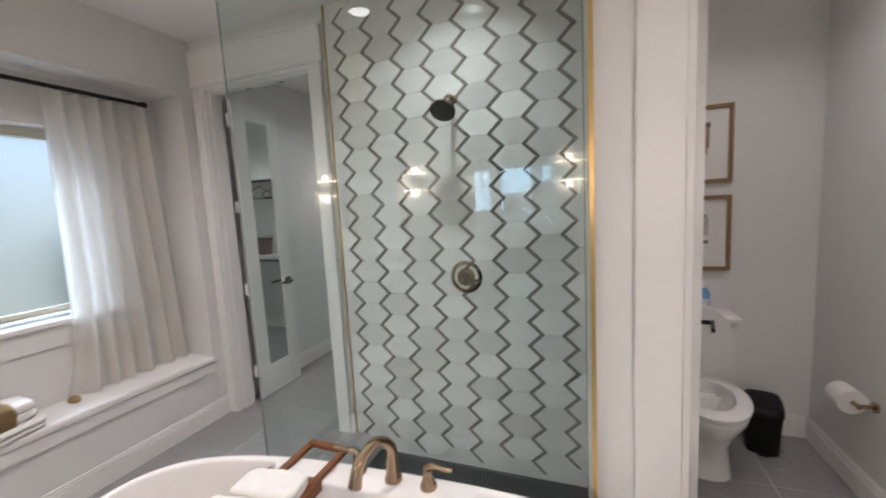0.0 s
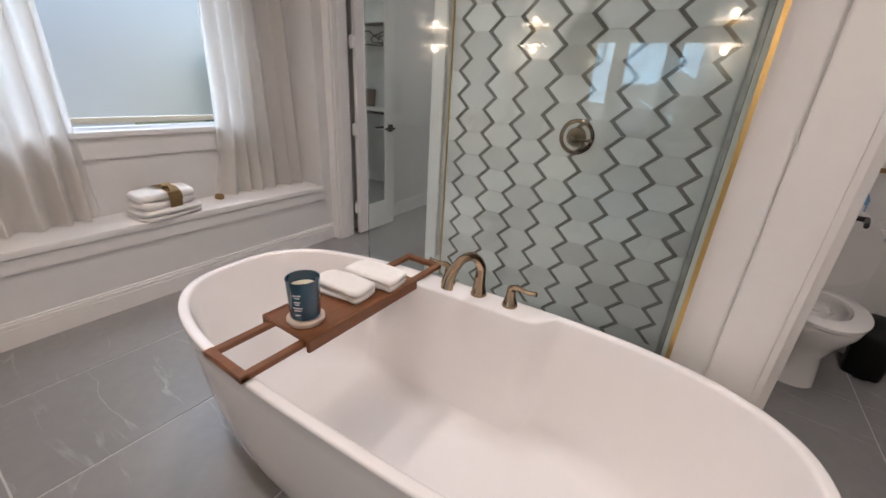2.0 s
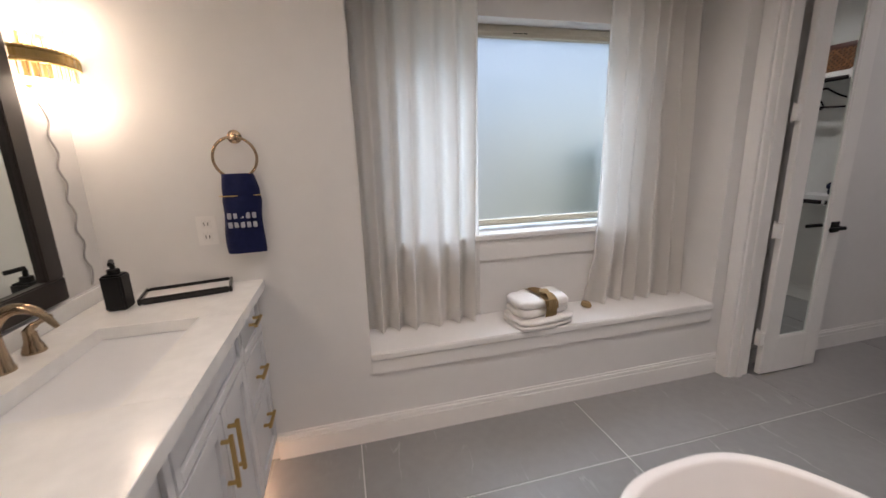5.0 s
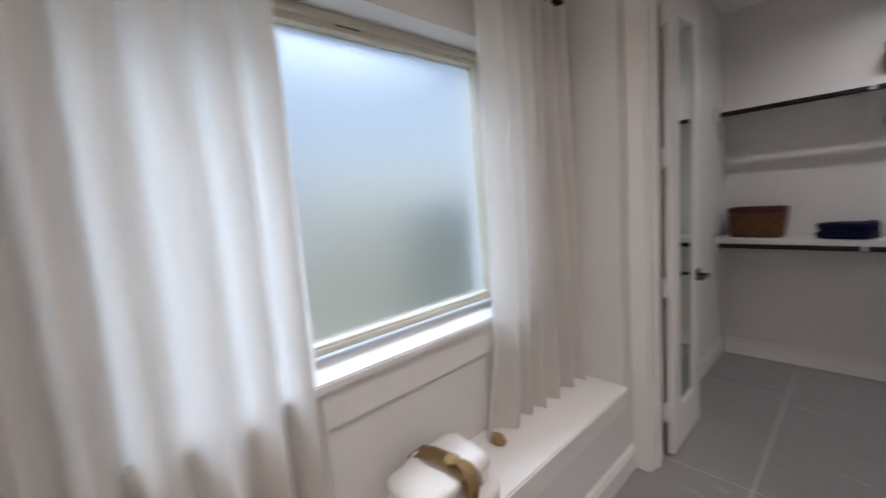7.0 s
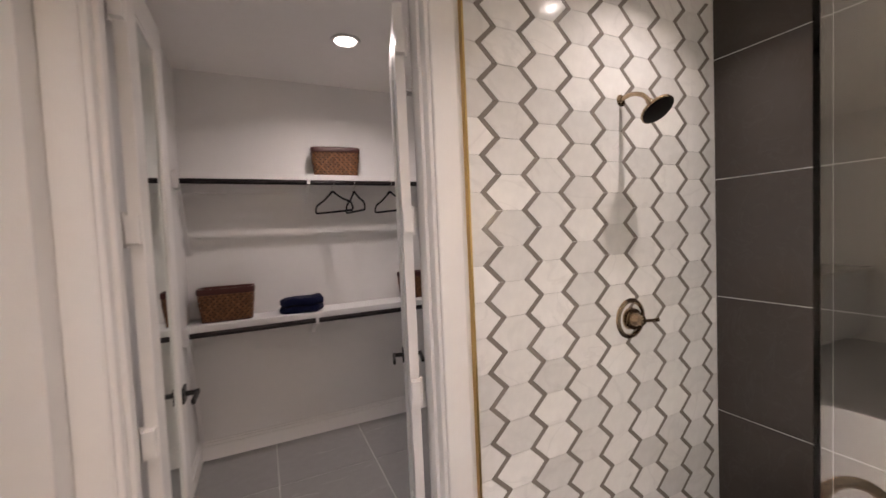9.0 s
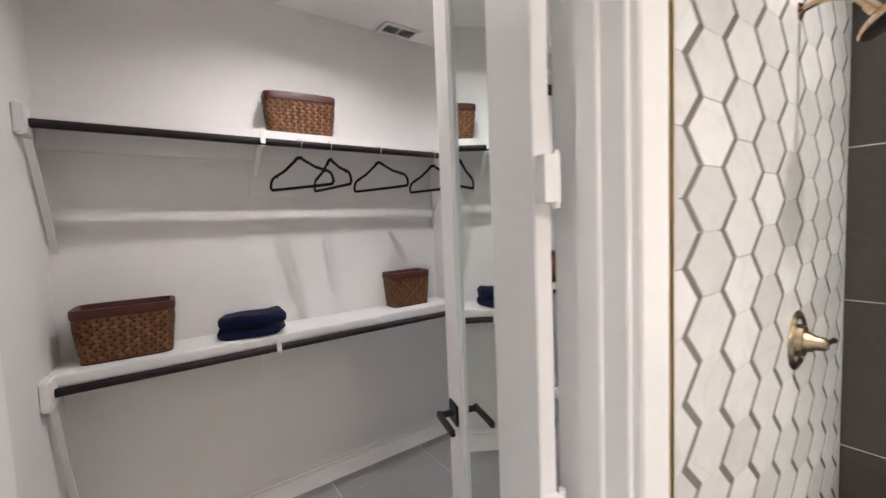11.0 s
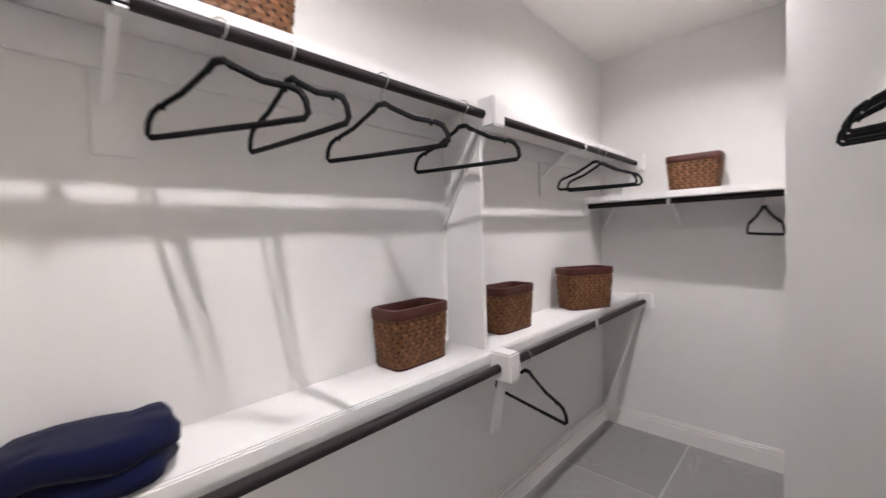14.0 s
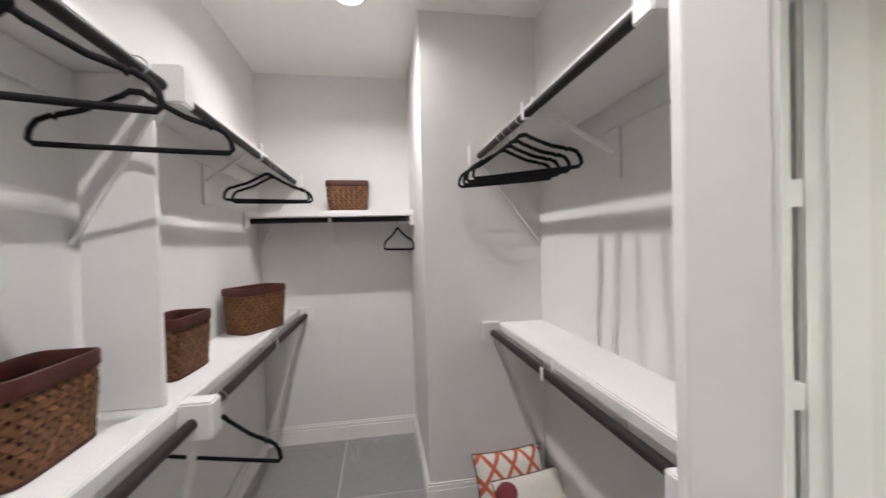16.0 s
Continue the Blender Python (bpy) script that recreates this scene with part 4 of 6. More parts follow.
tagged(part("countertop", slab(2.99, EAST - 0.008, VANW + 0.002, 0.036, CT - 0.04, CT, bevel=0.002), QUARTZ), "white quartz worktop on the second vanity", "countertop")

# towel ring, towel, outlet
ringt = thing("towel_ring", "round gold towel ring on the wall", "towel ring")
RC = Vector((LEFT + 0.042, 0.0, 1.395))
smooth(part("ring", sweep(bmesh.new(), [RC + Vector((0, 0.078 * math.sin(t), 0.078 * math.cos(t))) for t in [2 * math.pi * k / 40 for k in range(40)]], 0.0055, 10, True), BRONZE, ringt))
smooth(part("post", lathe(bmesh.new(), [(0, 0), (0.026, 0), (0.026, 0.007), (0.013, 0.013), (0.010, 0.05), (0.014, 0.055), (0, 0.056)], 20, pose(LEFT, 0.0, RC.z + 0.080, 0, 90, 0)), BRONZE, ringt))


def hanging_towel():
    bm = bmesh.new()
    nz, ny, rows = 30, 14, []
    for side in (-1, 1):
        g = []
        for j in range(nz + 1):
            v = j / nz
            z = RC.z - 0.060 - 0.315 * v
            w = 0.055 + 0.016 * min(1, v * 3) + 0.003 * math.sin(9 * v)
            pinch = -0.010 * math.exp(-((v - 0.27) / 0.035) ** 2)
            row = []
            for i in range(ny + 1):
                u = i / ny * 2 - 1
                th = (0.020 + pinch * 0.8 + 0.006 * math.sin(5 * v + u)) * (1 - u ** 6) + 0.002
                row.append(bm.verts.new((RC.x + side * th + 0.004 * math.sin(4 * u + 3 * v) - (0.006 if side < 0 else 0), (w + pinch * 0.3) * u + 0.004 * math.sin(6 * v), z)))
            g.append(row)
        rows.append(g)
    for g in rows:
        for j in range(nz):
            for i in range(ny):
                bm.faces.new((g[j][i], g[j][i + 1], g[j + 1][i + 1], g[j + 1][i]))
    for j in range(nz):
        for i in (0, ny):
            bm.faces.new((rows[0][j][i], rows[0][j + 1][i], rows[1][j + 1][i], rows[1][j][i]))
    for j in (0, nz):
        for i in range(ny):
            bm.faces.new((rows[0][j][i], rows[0][j][i + 1], rows[1][j][i + 1], rows[1][j][i]))
    return bm


ht = thing("hand_towel", "navy hand towel hanging through the ring with silver stitching", "towel")
smooth(part("cloth", hanging_towel(), TOWEL_NAVY, ht), 70)
part("gold_cord", sweep(bmesh.new(), [(RC.x + 0.019 * math.cos(t), 0.074 * math.sin(t), RC.z - 0.145) for t in [2 * math.pi * k / 24 for k in range(24)]], 0.0026, 6, True), BRASS, ht, "thin gold cord tied round it")
SILVER = material("silver_stitching", (0.50, 0.50, 0.54), 0.5, var=0.1, scale=60)
for z, n in ((RC.z - 0.222, 5), (RC.z - 0.258, 5)):
    for k in range(n):
        y = -0.045 + 0.0225 * k
        part("stitched_mark", slab(RC.x + 0.0245, RC.x + 0.0285, y - 0.008, y + 0.008, z - 0.012, z + 0.012, bevel=0.002), SILVER, ht, "plain silver stitched block")
outlet = thing("wall_outlet", "white double wall outlet above the worktop", "outlet")
part("plate", slab(LEFT, LEFT + 0.006, -0.185, -0.112, 1.055, 1.172, bevel=0.002), TRIM, outlet)
for z in (1.088, 1.140):
    part("socket", slab(LEFT + 0.0062, LEFT + 0.009, -0.166, -0.131, z - 0.016, z + 0.016, bevel=0.002), PORCELAIN, outlet)
    part("slot", slab(LEFT + 0.0091, LEFT + 0.0096, -0.157, -0.154, z - 0.006, z + 0.007), BLACK_METAL, outlet)
    part("slot", slab(LEFT + 0.0091, LEFT + 0.0096, -0.143, -0.140, z - 0.006, z + 0.007), BLACK_METAL, outlet)

# things on the worktop
soap = thing("soap_dispenser", "matt black soap dispenser with a pump", "soap dispenser", pose(-1.985, -0.395, CT))
part("bottle", slab(-0.032, 0.032, -0.032, 0.032, 0, 0.125, bevel=0.006), BLACK_METAL, soap)
part("pump", sweep(bmesh.new(), [(0, 0, 0.125), (0, 0, 0.165), (0.0, 0.0, 0.17), (0.05, 0.02, 0.168)], 0.008, 8), BLACK_METAL, soap)
smooth(part("collar", lathe(bmesh.new(), [(0, 0.12), (0.02, 0.12), (0.018, 0.142), (0, 0.144)], 16), BLACK_METAL, soap))
vt = thing("vanity_tray", "shallow tray with a glossy black rim and white inlay", "tray", pose(-2.09, -0.215, CT, 0, 0, 12))
bm = bmesh.new()
for a in ((-0.075, 0.075, -0.15, -0.138), (-0.075, 0.075, 0.138, 0.15), (-0.075, -0.063, -0.138, 0.138), (0.063, 0.075, -0.138, 0.138)):
    box(bm, a[0], a[1], a[2], a[3], 0, 0.024, 0.003)
part("rim", bm, material("gloss_black", (0.012, 0.011, 0.011), 0.12, var=0.05), vt)
part("base", slab(-0.063, 0.063, -0.138, 0.138, 0.002, 0.012), PORCELAIN, vt, "white inlay")
LEAF = material("succulent_leaf", (0.05, 0.10, 0.07), 0.5, var=0.25, scale=40)


def lantern(m, r, h, label):
    """A hexagonal glass terrarium in a black metal cage with a small succulent."""
    t = thing("terrarium", label, "terrarium", m, "terrariums")
    b, mid, top = [[Vector((rad * math.cos(math.pi * k / 3), rad * math.sin(math.pi * k / 3), z)) for k in range(6)] for rad, z in ((r * 0.72, 0.004), (r, h * 0.62), (r * 0.80, h * 0.74))]
    apex = Vector((0, 0, h))
    for k in range(6):
        k2 = (k + 1) % 6
        for p, q in ((b[k], b[k2]), (mid[k], mid[k2]), (b[k], mid[k]), (mid[k], top[k]), (top[k], apex), (top[k], top[k2])):
            part("cage_bar", sweep(bmesh.new(), [p, q], 0.0032, 5), BLACK_METAL, t)
        bm = bmesh.new()
        for quad in ((b[k], b[k2], mid[k2], mid[k]), (mid[k], mid[k2], top[k2], top[k])):
            bm.faces.new([bm.verts.new(v * 0.985) for v in quad])
        bmesh.ops.solidify(bm, geom=bm.faces[:], thickness=0.002)
        part("pane", bm, CLEAR_GLASS, t).visible_shadow = False
    part("base", lathe(bmesh.new(), [(0, 0), (r * 0.7, 0), (r * 0.7, 0.003), (0, 0.003)], 6), BLACK_METAL, t)
    smooth(part("pebbles", lathe(bmesh.new(), [(r * 0.66, 0.004), (r * 0.74, 0.03), (r * 0.4, 0.042), (0, 0.038)], 12), material("pale_pebbles", (0.55, 0.53, 0.50), 0.9, var=0.3, scale=60, bump=1, bump_scale=90), t))
    bm = bmesh.new()
    rng = random.Random(5)
    for k in range(18):
        a, tilt, L = k * 2.4, 0.25 + 0.04 * k, h * (0.20 + 0.08 * rng.random())
        d = Vector((math.cos(a) * math.sin(tilt), math.sin(a) * math.sin(tilt), math.cos(tilt)))
        p = Vector((0, 0, 0.038))
        sweep(bm, [p, p + d * L * 0.5, p + d * L * 0.85 + Vector((0, 0, 0.006)), p + d * L + Vector((0, 0, 0.014))], [0.004, 0.007, 0.004, 0.0008], 6, False, 1.5)
    smooth(part("succulent", bm, LEAF, t, "small dark green succulent"))
    return t


lantern(pose(-0.985, -0.255, CT, 0, 0, 10), 0.072, 0.20, "black framed glass terrarium with a succulent on the worktop")
lantern(pose(-0.975, -0.425, CT, 0, 0, 30), 0.085, 0.27, "taller black framed glass terrarium behind the small one")

# ---- toilet room ----
toilet = thing("toilet", "white porcelain toilet with its lid up", "toilet", pose(0.995, WCB - 0.01, 0))


def egg(w, l0, l1, z, cy, n=40, k=1.0):
    out = []
    for i in range(n):
        t = 2 * math.pi * i / n
        c, s = math.cos(t), math.sin(t)
        out.append((w * math.copysign(abs(c) ** k, c), cy + (l0 if s < 0 else l1) * math.copysign(abs(s) ** k, s), z))
    return out


def loft(rings, cap0=True, cap1=True):
    bm = bmesh.new()
    vr = [[bm.verts.new(p) for p in r] for r in rings]
    n = len(vr[0])
    for a, b in zip(vr, vr[1:]):
        for i in range(n):
            bm.faces.new((a[i], a[(i + 1) % n], b[(i + 1) % n], b[i]))
    if cap0:
        bm.faces.new(vr[0][::-1])
    if cap1:
        bm.faces.new(vr[-1])
    return bm


smooth(part("bowl", loft([egg(0.115, 0.16, 0.20, 0.0, -0.40, k=0.8), egg(0.11, 0.15, 0.20, 0.05, -0.40, k=0.8), egg(0.105, 0.15, 0.2, 0.16, -0.40), egg(0.14, 0.22, 0.2, 0.26, -0.40), egg(0.178, 0.285, 0.2, 0.34, -0.40),
                          egg(0.185, 0.30, 0.2, 0.385, -0.40), egg(0.178, 0.29, 0.19, 0.395, -0.40), egg(0.135, 0.235, 0.14, 0.393, -0.40), egg(0.12, 0.21, 0.12, 0.34, -0.40), egg(0.06, 0.10, 0.08, 0.25, -0.38)]), PORCELAIN, toilet), 60)
smooth(part("seat", loft([egg(0.19, 0.31, 0.2, 0.397, -0.40), egg(0.192, 0.312, 0.2, 0.412, -0.40), egg(0.18, 0.30, 0.19, 0.420, -0.40), egg(0.125, 0.225, 0.13, 0.418, -0.40), egg(0.118, 0.215, 0.125, 0.398, -0.40)], False, False), PORCELAIN, toilet), 50)
lid = part("lid", loft([egg(0.188, 0.30, 0.12, 0.0, 0), egg(0.190, 0.302, 0.12, 0.010, 0), egg(0.18, 0.29, 0.11, 0.020, 0)]), PORCELAIN, toilet)
lid.matrix_basis = pose(0, -0.225, 0.555, -82, 0, 0)
smooth(lid, 50)
part("pedestal_back", slab(-0.10, 0.10, -0.36, -0.06, 0, 0.37, bevel=0.03), PORCELAIN, toilet)
smooth(part("tank", slab(-0.205, 0.205, -0.195, -0.005, 0.36, 0.735, bevel=0.025), PORCELAIN, toilet), 60)
smooth(part("tank_lid", slab(-0.215, 0.215, -0.205, -0.002, 0.736, 0.770, bevel=0.010), PORCELAIN, toilet), 60)
BLUE = glass_material("blue_plastic", (0.20, 0.50, 0.85), 0.15)
bottle = thing("spray_bottle", "blue and clear plastic bottle standing on the toilet tank", "bottle", pose(1.045, WCB - 0.12, 0.771))
smooth(part("body", lathe(bmesh.new(), [(0, 0), (0.032, 0), (0.034, 0.008), (0.034, 0.11), (0.022, 0.14), (0.014, 0.15), (0, 0.15)], 20), material("blue_plastic_body", (0.16, 0.36, 0.62), 0.2), bottle))
part("label", slab(-0.02, 0.02, -0.0355, -0.0345, 0.03, 0.09), PALE_LABEL, bottle)
smooth(part("cap", lathe(bmesh.new(), [(0, 0.15), (0.016, 0.15), (0.016, 0.185), (0.012, 0.19), (0, 0.19)], 16), TRIM, bottle))
BIN = material("black_plastic", (0.006, 0.006, 0.006), 0.45, var=0.2, scale=8, spec=0.2)
bin_ = thing("pedal_bin", "black plastic pedal bin with a rounded lid on the floor", "waste bin", pose(1.335, 3.11, 0, 0, 0, -14) @ Matrix.Diagonal((0.78, 0.78, 0.92, 1)))


def soft_ring(w, d, z, tilt=0.0, k=0.45):
    """A rounded rectangle round the z axis, raised towards the back by tilt."""
    out = []
    for i in range(32):
        c, s_ = math.cos(2 * math.pi * i / 32), math.sin(2 * math.pi * i / 32)
        y = d * math.copysign(abs(s_) ** k, s_)
        out.append((w * math.copysign(abs(c) ** k, c), y, z + tilt * y))
    return out


smooth(part("bucket", loft([soft_ring(0.095, 0.115, 0.0), soft_ring(0.10, 0.12, 0.012), soft_ring(0.114, 0.134, 0.255, 0.12), soft_ring(0.110, 0.130, 0.258, 0.12)]), BIN, bin_), 50)
smooth(part("lid", loft([soft_ring(0.120, 0.140, 0.258, 0.12), soft_ring(0.121, 0.141, 0.280, 0.13), soft_ring(0.108, 0.128, 0.302, 0.15), soft_ring(0.07, 0.09, 0.312, 0.15)]), BIN, bin_), 50)
part("pedal", slab(-0.035, 0.035, -0.165, -0.112, 0.012, 0.028, bevel=0.005), BIN, bin_)
part("hinge", slab(-0.05, 0.05, 0.126, 0.148, 0.25, 0.29, bevel=0.006), BIN, bin_)
tp = thing("paper_holder", "bronze holder with a white toilet paper roll", "paper holder", pose(WCR, 2.81, 0.478))
part("post", sweep(bmesh.new(), [(0, -0.085, 0.0), (-0.075, -0.085, 0.0)], 0.009, 10), BRONZE, tp)
part("bar", sweep(bmesh.new(), [(-0.07, -0.10, 0.0), (-0.07, 0.075, 0.0)], 0.011, 12), BRONZE, tp)
smooth(part("rosette", lathe(bmesh.new(), [(0, 0), (0.026, 0), (0.022, 0.01), (0, 0.012)], 20, pose(-0.012, -0.085, 0, 0, 90, 0)), BRONZE, tp))
smooth(part("roll", sweep(bmesh.new(), [(-0.07, -0.055, 0), (-0.07, 0.055, 0)], 0.056, 28), TOWEL_WHITE, tp, "white paper roll"), 50)
OAK = material("warm_oak_frame", (0.26, 0.145, 0.060), 0.45, var=0.18, scale=20)
PAPER = material("art_paper", (0.78, 0.75, 0.72), 0.7, var=0.02)


def picture(z0, z1, shapes, label):
    p = thing("framed_print", label, "picture", None, "prints above the toilet")
    x0, x1, y = 0.845, 1.203, WCB
    bm = bmesh.new()
    for a in ((x0, x1, z0, z0 + 0.022), (x0, x1, z1 - 0.022, z1), (x0, x0 + 0.022, z0 + 0.022, z1 - 0.022), (x1 - 0.022, x1, z0 + 0.022, z1 - 0.022)):
        box(bm, a[0], a[1], y - 0.025, y - 0.001, a[2], a[3], 0.002)
    part("frame", bm, OAK, p)
    part("print", slab(x0 + 0.02, x1 - 0.02, y - 0.010, y - 0.002, z0 + 0.02, z1 - 0.02), PAPER, p)
    for sx0, sx1, sz0, sz1, col in shapes:
        part("printed_shape", slab(sx0, sx1, y - 0.0112, y - 0.0102, sz0, sz1, bevel=0.0004), material("print_ink", col, 0.8, var=0.3, scale=20), p)


picture(1.533, 1.982, ((0.99, 1.085, 1.74, 1.86, (0.35, 0.22, 0.20)), (1.00, 1.08, 1.70, 1.74, (0.62, 0.45, 0.40)), (1.02, 1.09, 1.86, 1.885, (0.12, 0.10, 0.10))), "oak framed print with soft brown shapes on the wall")
picture(1.007, 1.458, ((0.98, 1.09, 1.22, 1.33, (0.50, 0.48, 0.46)), (0.98, 1.09, 1.17, 1.19, (0.16, 0.15, 0.15)), (0.99, 1.08, 1.33, 1.345, (0.25, 0.24, 0.24))), "oak framed print with grey blocks on the wall")

# ---- outdoors ----
HAZE = bpy.data.materials.new("bright_sky")
HAZE.use_nodes = True
hb = HAZE.node_tree.nodes["Principled BSDF"]
hb.inputs["Base Color"].default_value = (0.5, 0.7, 1.0, 1)
hb.inputs["Emission Color"].default_value, hb.inputs["Emission Strength"].default_value = (0.50, 0.77, 1.0, 1), 6.0
tagged(part("backdrop", slab(-70, 60, -88.2, -88, -0.4, 45), HAZE), "bright pale blue sky beyond the street", "sky", kind="structure")
LAWN = material("lawn", (0.16, 0.17, 0.085), 0.95, var=0.3, scale=3, bump=0.5)
tagged(part("ground", slab(-70, 60, -90, 70, -0.60, -0.40), LAWN), "dry green lawn around the house", "lawn", kind="structure")
tagged(part("road", slab(-60, 60, -24, -17, -0.40, -0.38), material("pale_concrete", (0.38, 0.37, 0.36), 0.9, var=0.15, bump=0.3)), "pale grey concrete road", "road", kind="structure")
SIDING = material("pale_brick", (0.80, 0.77, 0.75), 0.85, var=0.10, scale=2, bump=0.3, bump_scale=20)
ROOF = material("grey_shingles", (0.45, 0.43, 0.42), 0.9, var=0.2, scale=5, bump=0.5, bump_scale=30)
house = thing("house", "grey suburban house with a gabled shingle roof", "house", pose(-5.2, -64, -0.4) @ Matrix.Diagonal((1, 1, 0.72, 1)))
part("wall", slab(-7, 7, -5, 5, 0, 3.2), SIDING, house)
bm = bmesh.new()
v = [bm.verts.new(p) for p in ((-7.6, 5.6, 3.1), (7.6, 5.6, 3.1), (7.6, 0, 4.6), (-7.6, 0, 4.6), (-7.6, -5.6, 3.1), (7.6, -5.6, 3.1))]
for f in ((0, 1, 2, 3), (3, 2, 5, 4), (0, 3, 4), (1, 5, 2), (0, 4, 5, 1)):
    bm.faces.new([v[i] for i in f])
part("roof", bm, ROOF, house)
bm = bmesh.new()
v = [bm.verts.new(p) for p in ((-4.6, 6.2, 0), (4.6, 6.2, 0), (4.6, 6.2, 3.2), (0, 6.2, 6.9), (-4.6, 6.2, 3.2), (-4.6, 0, 0), (4.6, 0, 0), (4.6, 0, 3.2), (0, 0, 6.9), (-4.6, 0, 3.2))]
for f in ((0, 1, 2, 3, 4), (5, 9, 8, 7, 6), (0, 5, 6, 1), (1, 6, 7, 2), (2, 7, 8, 3), (3, 8, 9, 4), (4, 9, 5, 0)):
    bm.faces.new([v[i] for i in f])
part("front_gable", bm, SIDING, house)
for x in (-5.9, -1.4, 1.4, 5.9):
    y = 6.2 if abs(x) < 3 else 5.0
    w = part("window", slab(x - 0.6, x + 0.6, y, y + 0.06, 0.9, 2.4, bevel=0.02), TRIM, house)
    part("pane", slab(x - 0.5, x + 0.5, y + 0.061, y + 0.075, 1.0, 2.3), material("dark_pane", (0.03, 0.035, 0.04), 0.05), w)


def car(m, color, label):
    c = thing("car", label, "car", m, "parked cars")
    paint = material("car_paint", color, 0.22, 0.2, var=0.02, coat=1.0)
    prof = [(-2.15, 0.35), (-2.2, 0.75), (-1.9, 0.92), (-1.1, 1.0), (-0.55, 1.45), (0.75, 1.48), (1.55, 1.02), (2.1, 0.95), (2.2, 0.6), (2.12, 0.33)]
    smooth(part("body", loft([[(x, y * (0.86 if z > 1.1 else 1), z) for x, z in prof] for y in (-0.88, -0.8, 0.8, 0.88)]), paint, c), 30)
    part("side_glass", loft([[(-0.95, y, 1.03), (-0.5, y, 1.38), (0.68, y, 1.40), (1.3, y, 1.05)] for y in (-0.80, 0.80)]), material("car_glass", (0.02, 0.022, 0.025), 0.05), c)
    for x in (-1.35, 1.35):
        for y in (-0.86, 0.70):
            wh = part("wheel", sweep(bmesh.new(), [(x, y, 0.32), (x, y + 0.17, 0.32)], 0.32, 20), material("tyre", (0.02, 0.02, 0.02), 0.8), c)
            part("rim", sweep(bmesh.new(), [(x, y - 0.006, 0.32), (x, y + 0.176, 0.32)], 0.19, 14), CHROME, wh)


car(pose(-3.7, -18.6, -0.38, 0, 0, 0), (0.62, 0.64, 0.66), "white parked saloon car on the road")
car(pose(1.6, -19.0, -0.38, 0, 0, 180), (0.66, 0.67, 0.68), "pale silver parked car on the road")
bush = thing("hedge", "dark green hedge outside the frosted window", "hedge", pose(-3.45, 2.62, -0.4) @ Matrix.Diagonal((0.36, 0.42, 0.76, 1)))
bm = bmesh.new()
rng = random.Random(7)
for k in range(900):
    a, h, r = rng.random() * 6.28, rng.random() ** 0.7 * 2.3, rng.random() ** 0.4
    c = Vector((r * math.cos(a) * (0.8 - 0.15 * h), r * math.sin(a) * (1.3 - 0.2 * h), h + 0.1))
    d, e = Vector((rng.uniform(-1, 1), rng.uniform(-1, 1), rng.uniform(-0.5, 1))).normalized() * 0.10, Vector((rng.uniform(-1, 1), rng.uniform(-1, 1), rng.uniform(-1, 1))).normalized() * 0.06
    bm.faces.new([bm.verts.new(p) for p in (c - d, c + e, c + d, c - e)])
part("foliage", bm, material("hedge_leaf", (0.05, 0.10, 0.055), 0.7, var=0.3, scale=9), bush)
part("trunk", sweep(bmesh.new(), [(0, 0, 0), (0.02, 0, 0.7), (0, 0.03, 1.6)], [0.06, 0.045, 0.02], 8), DARK_WOOD, bush)
fence = thing("neighbour_house", "pale neighbouring house wall with a dark window", "house", pose(-11.5, -2.0, -0.4))
part("wall", slab(-3, 0, -9, 6.5, 0, 2.35), material("pale_stucco", (0.52, 0.52, 0.54), 0.9, var=0.06, scale=2), fence)
part("roof", slab(-3.2, 0.5, -9.4, 6.9, 2.35, 2.75, bevel=0.05), ROOF, fence)
w = part("window", slab(0.0, 0.06, 1.0, 2.4, 0.6, 1.95), TRIM, fence)
part("pane", slab(0.061, 0.07, 1.1, 2.3, 0.7, 1.85), material("dark_pane", (0.03, 0.04, 0.06), 0.05), w)
for k, (a, b) in enumerate(BW):
    wd = tagged(new("window_%d" % (k + 2)), "white framed bedroom window looking on the street", "window", kind="structure")
    bm = bmesh.new()
    for q in ((a, b, 0.50, 0.55), (a, b, 2.17, 2.22), (a, a + 0.045, 0.55, 2.17), (b - 0.045, b, 0.55, 2.17), (a + 0.045, b - 0.045, 1.80, 1.818), ((a + b) / 2 - 0.009, (a + b) / 2 + 0.009, 1.818, 2.17)):
        box(bm, q[0], q[1], -5.52, -5.44, q[2], q[3])
    part("window_frame", bm, TRIM, wd)
    p = part("pane", slab(a + 0.04, b - 0.04, -5.485, -5.48, 0.54, 2.18), CLEAR_GLASS, wd)
    p.visible_shadow = False
tagged(part("bedroom_floor", slab(-3.2, 2.0, -5.4, VANW - 0.13, -0.012, 0.0), material("oak_boards", (0.24, 0.16, 0.10), 0.4, var=0.15, scale=4)), "warm oak bedroom floor boards", "floor", kind="structure")


# ---- closet: shelves, rods ----
LOZ, UPZ, LOF, UPF = 0.980, 1.946, 4.218, 4.246
RLO, RUP = 2.975, 3.035
ENDF, ENDZ = 1.055, 1.655


